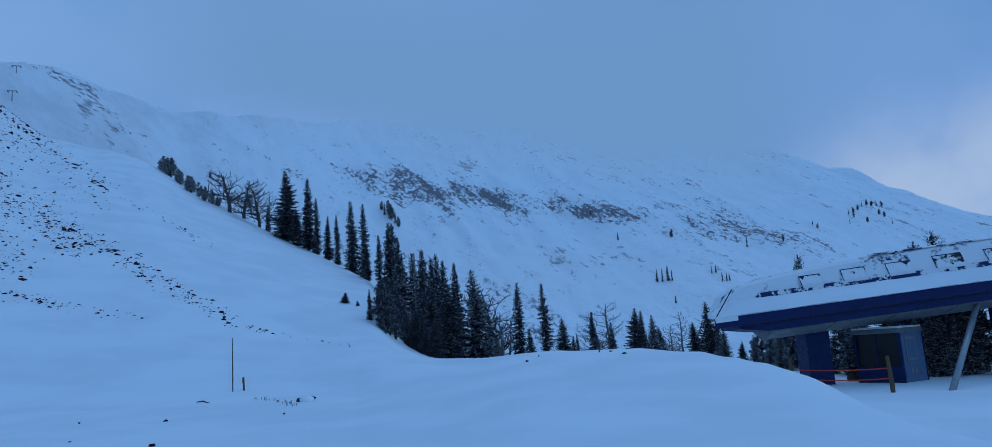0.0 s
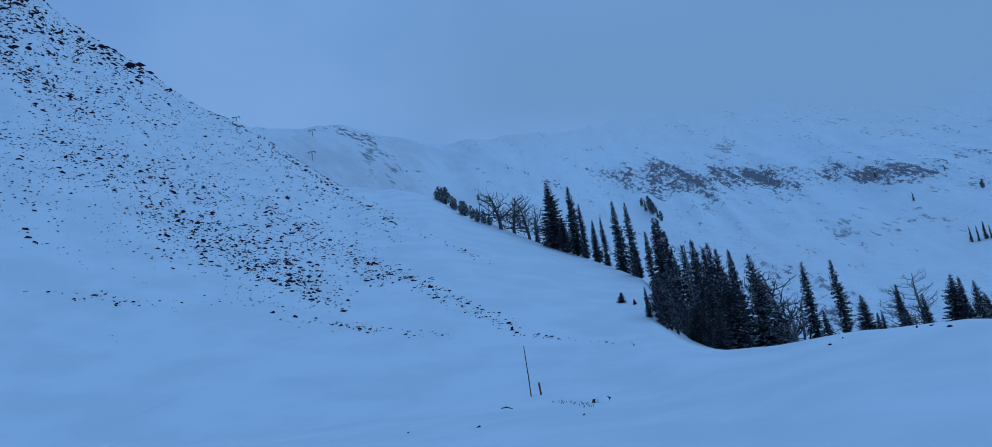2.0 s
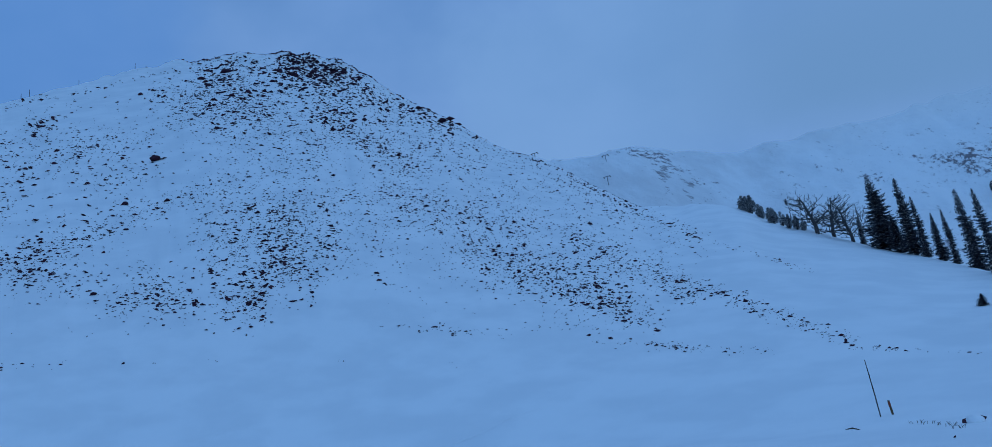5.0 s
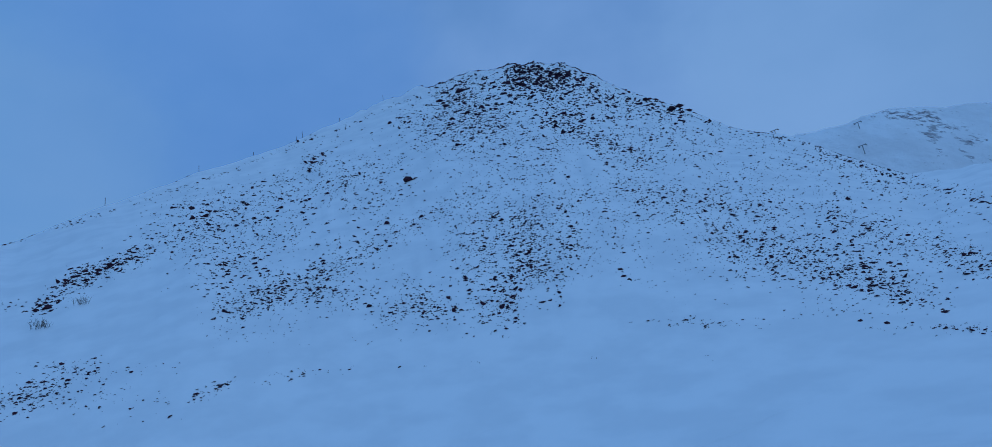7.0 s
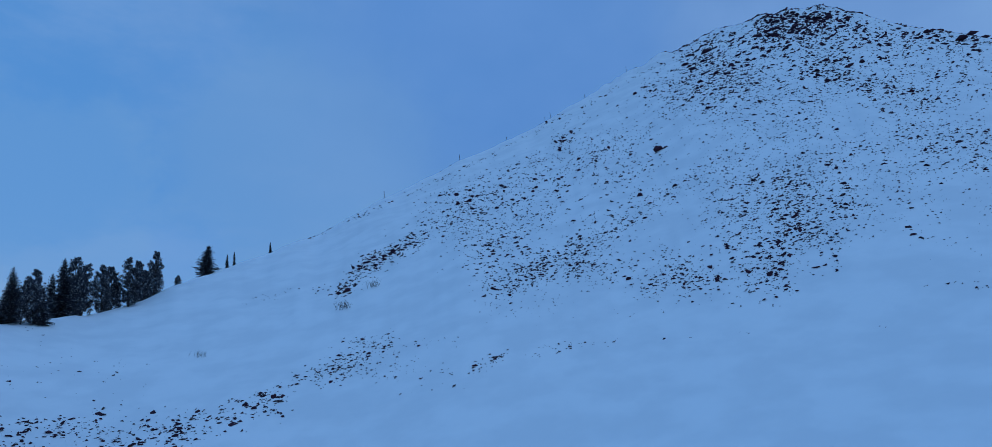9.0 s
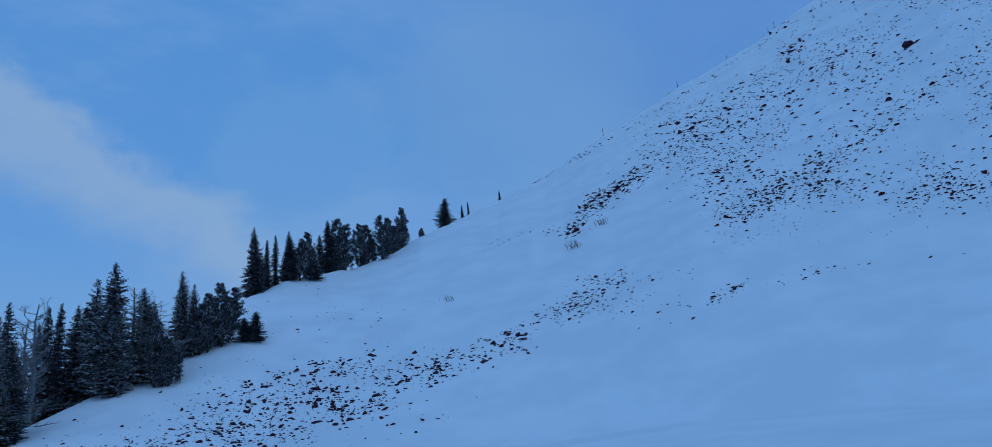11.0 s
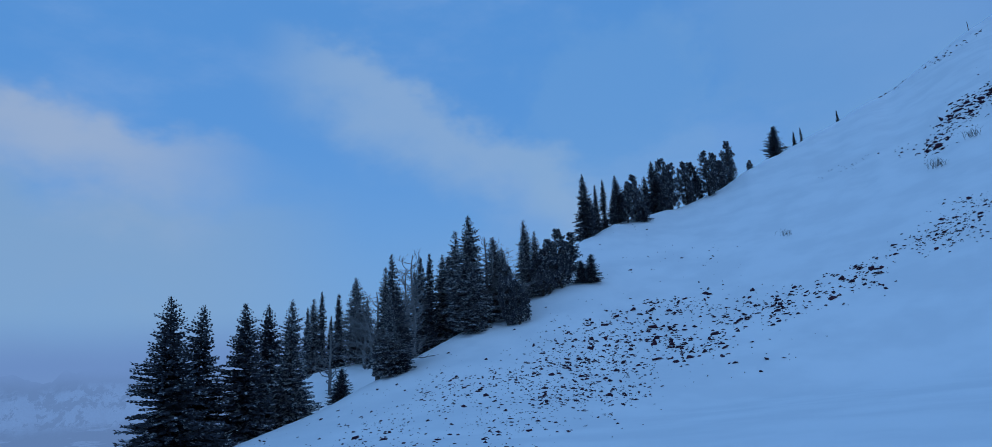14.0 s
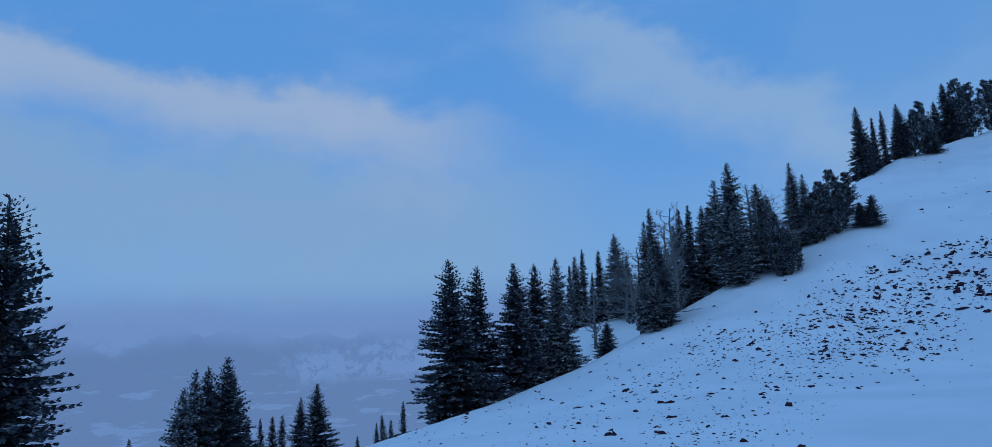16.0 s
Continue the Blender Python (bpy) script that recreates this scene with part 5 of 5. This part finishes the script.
snowy_rock(68.7, 99.8, 1.9, 4)
snowy_rock(2.2, 36.5, 0.36, 7)
snowy_rock(1.5, 35.1, 0.27, 12)
snowy_rock(-1.6, 26.0, 0.17, 9)
snowy_rock(-2.5, 27.2, 0.15, 10)
snowy_rock(-7.0, 25.7, 0.23, 1)
snowy_rock(-7.8, 25.4, 0.14, 5)
snowy_rock(-8.7, 23.8, 0.16, 2)
for k, (b, d) in enumerate(((15.8, 25.8), (16.4, 26.6), (15.5, 24.5), (17.6, 28.6), (17.0, 27.7))):
    twigs(b, d, 6, 0.15, 300 + k)
twigs(94.9, 78.0, 40, 0.75, 310, label="grey leafless shrub among the rocks")
twigs(92.6, 82.0, 36, 0.7, 311, label="grey leafless shrub among the rocks")
twigs(105.0, 74.0, 26, 0.5, 312)


def lift_tower(b, d, tall, turn):
    t = tagged(new("lift_tower"), "steel chairlift tower far up the snow slope", "lift tower")
    t.matrix_basis = Matrix.Translation(place(b, d)) @ Matrix.Rotation(radians(turn), 4, "Z")
    spar("mast", (0, 0, -2), (0, 0, tall), 0.45, STEEL, t, 8)
    boxed("crossarm", (-3.6, -0.3, tall - 0.2), (3.6, 0.3, tall + 0.5), STEEL, t, 0.05)
    for x in (-3.4, 3.4):
        boxed("sheave_train", (x - 0.3, -2.2, tall - 0.9), (x + 0.3, 2.2, tall - 0.25), DARK, t, 0.1)
    return t


lift_tower(33.83, 748, 9.0, 20)
lift_tower(33.65, 790, 7.0, 20)
lift_tower(39.25, 771, 13.9, 20)


def ridge_post(b, d, tall):
    v, f = [], []
    p = tagged(new("ridge_post"), "thin marker post on the snowy ridge", "post", "posts along the ridge")
    p.location = place(b, d)
    tube(v, f, [Vector((0, 0, -0.4)), Vector((0.02, 0, tall))], [0.06, 0.05], 6)
    raw_part("post_shaft", v, f, WAND, p)


for b, tall in ((70.2, 2.1), (77.1, 2.2), (77.6, 1.6), (85.1, 2.0), (91.5, 2.0), (74.0, 1.2), (81.0, 1.2)):
    ridge_post(b, float(np.interp(b, BEARING, CREST_AT)), tall)


# the summit's crags and the scree under them
fans([(59.4, 30.0, 52.9, 28.0, 1.23, 790, 0.91), (59.3, 30.4, 54.0, 29.1, 0.45, 233, 1.09), (65.0, 29.7, 61.3, 28.3, 1.46, 482, 0.78), (65.8, 27.6, 60.1, 26.2, 1.46, 677, 0.47),
      (67.5, 27.5, 65.5, 26.1, 1.23, 176, 0.44), (57.6, 27.5, 53.1, 25.5, 1.35, 353, 0.64), (52.7, 27.6, 45.6, 24.2, 0.72, 290, 0.95), (60.1, 26.2, 56.2, 23.6, 1.46, 233, 0.34),
      (55.8, 25.5, 48.4, 21.2, 0.84, 416, 0.47), (51.5, 25.7, 43.9, 21.0, 1.23, 387, 0.53), (68.5, 28.3, 67.8, 26.8, 0.67, 44, 0.53), (65.6, 25.7, 57.7, 21.4, 2.13, 302, 0.28)])
# crags standing out
fans([(58.8, 29.3, 57.3, 29.0, 0.41, 22, 1.75), (48.6, 26.2, 47.8, 25.8, 0.29, 10, 1.83), (46.4, 24.8, 45.6, 24.4, 0.23, 10, 1.84), (65.6, 29.3, 61.8, 28.7, 0.82, 23, 1.45),
      (56.2, 29.1, 53.4, 27.9, 0.70, 27, 1.39), (60.7, 28.7, 49.6, 24.8, 1.28, 36, 1.07)])
# stripes down the right flank
fans([(51.6, 20.3, 46.6, 17.1, 0.97, 227, 0.29), (47.9, 18.8, 40.9, 15.2, 1.11, 287, 0.32), (46.5, 16.3, 42.0, 11.7, 1.39, 389, 0.28), (41.6, 13.5, 37.7, 10.0, 1.39, 362, 0.28),
      (37.6, 10.5, 33.3, 7.6, 1.25, 322, 0.25), (44.4, 19.0, 37.6, 15.1, 0.83, 171, 0.29), (37.7, 14.7, 33.5, 11.7, 0.83, 218, 0.34), (33.6, 11.5, 29.0, 8.3, 0.77, 208, 0.27),
      (44.9, 22.9, 37.4, 19.0, 0.70, 202, 0.39), (37.3, 19.0, 32.1, 15.2, 0.77, 282, 0.44), (32.2, 14.9, 28.0, 11.4, 0.97, 85, 0.26), (45.4, 20.9, 37.2, 16.4, 1.53, 113, 0.26),
      (52.1, 22.9, 47.7, 19.5, 1.39, 147, 0.26)])
# stripes down the middle
fans([(64.5, 21.9, 56.0, 19.2, 1.50, 222, 0.22), (64.4, 19.2, 56.4, 17.2, 1.65, 432, 0.23), (65.6, 17.6, 62.3, 15.7, 1.35, 154, 0.25), (61.6, 17.1, 57.8, 15.0, 1.80, 393, 0.29),
      (61.0, 15.5, 62.3, 11.8, 1.04, 172, 0.32), (56.9, 19.8, 50.7, 17.4, 1.96, 310, 0.23), (56.4, 17.2, 52.7, 15.1, 1.96, 82, 0.16), (70.0, 14.9, 67.6, 13.4, 0.84, 96, 0.29),
      (72.6, 13.4, 67.2, 12.5, 0.89, 119, 0.29), (67.2, 13.1, 61.2, 11.3, 0.68, 71, 0.31), (58.8, 14.9, 57.5, 14.0, 0.76, 25, 0.23), (52.1, 13.1, 46.2, 13.8, 1.80, 64, 0.18)])
# stripes down the left flank
fans([(83.5, 14.5, 79.1, 15.2, 1.01, 210, 0.32), (80.5, 15.1, 75.7, 16.2, 1.01, 224, 0.34), (78.2, 14.7, 73.9, 14.6, 1.16, 99, 0.29), (76.2, 16.2, 71.7, 18.0, 0.80, 143, 0.29),
      (72.2, 18.0, 65.2, 20.7, 0.73, 162, 0.25), (85.0, 12.6, 77.9, 12.6, 1.01, 45, 0.17), (87.6, 19.2, 83.8, 20.0, 1.31, 179, 0.32), (84.5, 17.5, 81.8, 18.4, 1.44, 213, 0.37),
      (86.3, 21.0, 80.3, 22.0, 1.31, 206, 0.37), (81.8, 18.8, 77.5, 19.3, 1.01, 107, 0.31), (80.2, 22.5, 73.2, 23.2, 1.44, 219, 0.37)])
# stripes under the long ridge
fans([(75.2, 23.7, 69.0, 24.3, 1.01, 151, 0.44), (77.2, 24.7, 75.6, 25.2, 0.45, 55, 0.74), (92.9, 16.8, 88.9, 18.4, 0.45, 151, 0.53), (95.4, 14.7, 92.9, 16.8, 0.39, 66, 0.55),
      (96.8, 14.5, 94.3, 14.7, 0.45, 15, 0.53), (88.9, 20.9, 77.2, 24.3, 0.56, 59, 0.47), (97.6, 18.8, 88.5, 22.3, 0.14, 72, 0.41), (88.5, 22.3, 77.1, 26.3, 0.14, 75, 0.46),
      (77.1, 26.3, 68.4, 29.0, 0.14, 52, 0.53), (73.4, 21.2, 69.2, 22.4, 0.78, 66, 0.41), (79.6, 25.7, 68.6, 27.1, 0.78, 32, 0.57)])
# bits at the cone's foot
fans([(53.5, 9.9, 46.9, 8.5, 0.29, 8, 0.29), (46.9, 8.5, 42.1, 8.1, 0.39, 5, 0.22), (40.2, 8.8, 36.5, 7.1, 0.39, 6, 0.27), (33.7, 5.7, 30.2, 4.5, 0.19, 10, 0.22),
      (74.3, 9.6, 60.0, 8.0, 0.19, 4, 0.22), (60.0, 8.0, 38.7, 4.8, 0.15, 4, 0.18), (52.9, 13.2, 51.8, 12.5, 0.15, 3, 0.42)])
# the next rocks to the left
fans([(96.8, 8.7, 92.9, 9.7, 0.97, 115, 0.26), (95.1, 10.8, 91.1, 11.0, 0.34, 41, 0.24), (85.0, 8.4, 82.7, 9.1, 0.34, 29, 0.26), (80.7, 9.1, 74.3, 9.4, 0.39, 24, 0.21),
      (92.5, 8.4, 87.9, 8.3, 1.07, 29, 0.21), (90.7, 10.4, 85.9, 10.7, 0.24, 7, 0.20)])
# right end of the flank
fans([(31.7, 11.1, 24.5, 6.3, 0.49, 184, 0.25), (24.5, 6.3, 19.9, 3.4, 0.44, 101, 0.20), (19.9, 3.1, 16.6, 2.0, 0.15, 14, 0.14), (16.6, 2.0, 11.3, 0.8, 0.12, 6, 0.11),
      (32.0, 15.8, 27.4, 12.7, 0.29, 49, 0.31), (27.5, 12.4, 21.1, 8.6, 0.17, 28, 0.20), (37.2, 6.3, 29.7, 4.6, 0.24, 32, 0.16), (29.7, 4.6, 24.5, 3.5, 0.24, 12, 0.14),
      (51.8, 9.5, 43.6, 8.0, 0.29, 20, 0.20), (42.6, 8.4, 37.1, 7.2, 0.29, 14, 0.17), (48.8, 9.3, 47.4, 8.5, 0.19, 10, 0.31), (35.4, 13.0, 30.7, 11.4, 0.58, 58, 0.27)])
# the tongue of rocks high on the side slope
fans([(95.2, 14.4, 93.7, 15.6, 0.34, 30, 0.34), (93.7, 15.8, 90.5, 17.4, 0.44, 74, 0.31), (90.4, 17.6, 87.3, 19.5, 0.54, 63, 0.30), (102.0, 13.9, 98.6, 14.9, 0.24, 8, 0.24),
      (97.0, 8.4, 95.3, 9.1, 0.44, 25, 0.24), (95.2, 9.6, 91.4, 10.6, 0.58, 74, 0.22), (92.0, 9.1, 87.4, 8.0, 0.68, 18, 0.14), (90.2, 10.4, 88.3, 10.5, 0.29, 6, 0.16)])
# the near field of rocks
fans([(101.6, 7.2, 99.0, 7.1, 0.49, 43, 0.37), (106.3, 5.5, 99.5, 6.3, 0.58, 75, 0.30), (110.5, 4.9, 104.9, 5.4, 0.78, 105, 0.32), (115.7, 5.5, 110.0, 6.0, 0.68, 74, 0.31),
      (114.9, 3.3, 109.8, 3.2, 0.78, 90, 0.34), (120.6, 3.9, 114.9, 4.0, 1.17, 134, 0.31), (124.5, 2.2, 117.4, 2.3, 1.07, 172, 0.26), (131.0, 0.7, 124.5, 1.3, 0.88, 120, 0.22),
      (124.6, -0.1, 116.1, -0.1, 0.88, 140, 0.22), (132.8, 0.2, 131.0, 2.1, 0.68, 20, 0.22), (120.6, 5.0, 115.7, 5.5, 0.39, 15, 0.27)])
# the near field's lower end
fans([(116.4, 6.0, 112.6, 6.2, 0.44, 32, 0.32), (113.8, 4.1, 113.2, 2.4, 0.78, 29, 0.35), (123.0, 4.0, 116.6, 5.0, 0.78, 83, 0.25), (127.4, 1.6, 119.1, 2.8, 0.97, 141, 0.20),
      (124.3, -0.3, 115.6, 1.7, 1.17, 191, 0.20), (128.7, -1.9, 123.6, -1.2, 1.27, 147, 0.13), (132.9, 0.1, 127.5, 0.7, 0.97, 92, 0.16), (138.7, -2.4, 132.1, -1.3, 1.17, 110, 0.13),
      (136.1, -5.2, 128.9, -4.5, 1.17, 166, 0.07), (145.4, -4.4, 138.8, -3.8, 1.17, 89, 0.08), (152.9, -5.2, 145.4, -5.3, 0.58, 28, 0.07), (128.2, -5.4, 123.9, -3.8, 0.68, 29, 0.07)])
# specks along the wood's edge
fans([(118.4, 9.0, 109.5, 10.3, 0.68, 12, 0.22), (119.3, 11.0, 114.2, 12.1, 0.39, 7, 0.20), (139.9, -0.1, 131.8, 1.9, 0.49, 12, 0.15), (124.0, 5.4, 118.6, 7.1, 0.68, 10, 0.18),
      (118.7, 9.9, 112.8, 10.2, 0.49, 7, 0.22), (102.2, 14.2, 96.9, 15.2, 0.29, 12, 0.22), (114.6, 8.6, 108.7, 9.7, 0.97, 10, 0.21)])
# bits on the shoulder
fans([(33.7, 5.7, 29.1, 4.5, 0.19, 34, 0.17), (28.7, 4.3, 25.2, 3.8, 0.24, 10, 0.14), (20.8, 3.0, 16.3, 2.0, 0.12, 14, 0.14),
      (16.3, 2.0, 11.3, 0.9, 0.1, 7, 0.11), (27.3, 12.1, 21.0, 8.6, 0.12, 31, 0.21)])
# thin strew between the stripes
fans([(83.6, 17.5, 69.3, 20.9, 2.44, 83, 0.36), (51.1, 18.2, 36.5, 11.1, 2.19, 108, 0.31), (68.9, 24.8, 62.5, 17.7, 2.19, 52, 0.36), (60.5, 23.3, 50.8, 19.7, 1.70, 89, 0.38),
      (88.0, 20.7, 77.3, 22.9, 1.70, 56, 0.47), (43.2, 19.9, 32.2, 12.2, 1.46, 70, 0.42), (60.8, 15.0, 52.0, 14.0, 1.95, 25, 0.30), (79.1, 16.4, 70.0, 14.2, 1.46, 31, 0.32),
      (68.7, 26.4, 55.3, 23.0, 1.36, 134, 0.44), (119.8, 1.5, 105.5, 4.7, 2.19, 96, 0.30), (141.6, -3.7, 115.4, 2.5, 2.68, 190, 0.23), (74.2, 11.3, 61.0, 10.6, 0.49, 9, 0.26)])
# looser rows beside them
fans([(64.5, 19.7, 63.5, 14.1, 1.07, 52, 0.38), (61.7, 19.5, 59.2, 12.8, 1.27, 69, 0.36), (66.9, 15.3, 62.6, 13.3, 0.88, 40, 0.36), (57.2, 18.4, 53.9, 14.4, 1.07, 31, 0.34),
      (69.4, 20.4, 75.7, 16.6, 0.78, 50, 0.43), (87.2, 21.2, 81.2, 21.6, 1.17, 78, 0.61), (79.3, 21.5, 71.2, 22.5, 0.97, 54, 0.50), (76.6, 18.6, 70.5, 19.6, 0.68, 24, 0.40),
      (44.9, 16.9, 36.4, 11.6, 1.27, 111, 0.42), (38.8, 12.1, 33.5, 9.0, 1.17, 83, 0.39), (41.6, 20.4, 32.9, 13.7, 0.78, 70, 0.51), (90.1, 18.5, 84.5, 20.7, 0.88, 37, 0.50)])
# single larger blocks
fans([(101.3, 7.0, 97.2, 8.6, 0.39, 22, 0.28), (97.2, 8.6, 93.3, 10.0, 0.39, 26, 0.26), (107.3, 5.5, 100.9, 7.0, 0.44, 19, 0.31), (110.2, 3.2, 105.4, 5.2, 0.68, 10, 0.46),
      (105.7, 6.6, 100.7, 7.1, 0.29, 8, 0.48), (115.1, 1.7, 110.3, 2.8, 0.58, 8, 0.37), (137.7, -2.7, 136.3, -2.3, 0.19, 3, 0.29), (119.1, 3.3, 113.0, 5.2, 0.78, 12, 0.44),
      (76.7, 15.8, 61.0, 11.1, 0.58, 22, 0.36), (68.0, 23.0, 68.8, 23.0, 0.05, 3, 0.78), (95.4, 14.5, 94.8, 14.7, 0.10, 3, 0.79), (154.8, -4.9, 141.5, -2.3, 0.49, 31, 0.23)])
# along the crest, and stones high on the fans
fans([(45.3, 24.1, 41.2, 21.8, 0.15, 40, 0.83), (41.2, 21.8, 36.8, 19.4, 0.12, 55, 0.65), (36.8, 19.2, 32.0, 15.4, 0.19, 90, 0.60), (32.0, 15.3, 27.9, 12.5, 0.19, 50, 0.44),
      (62.9, 18.7, 56.0, 19.2, 1.07, 90, 0.35), (66.2, 21.1, 59.7, 18.8, 0.88, 60, 0.34), (53.2, 20.1, 47.0, 16.4, 0.97, 70, 0.37), (80.2, 23.0, 70.1, 23.6, 0.78, 80, 0.48),
      (85.8, 19.8, 77.9, 21.5, 1.07, 90, 0.47), (58.5, 17.1, 55.2, 15.6, 0.78, 30, 0.31)])
lay_rocks()
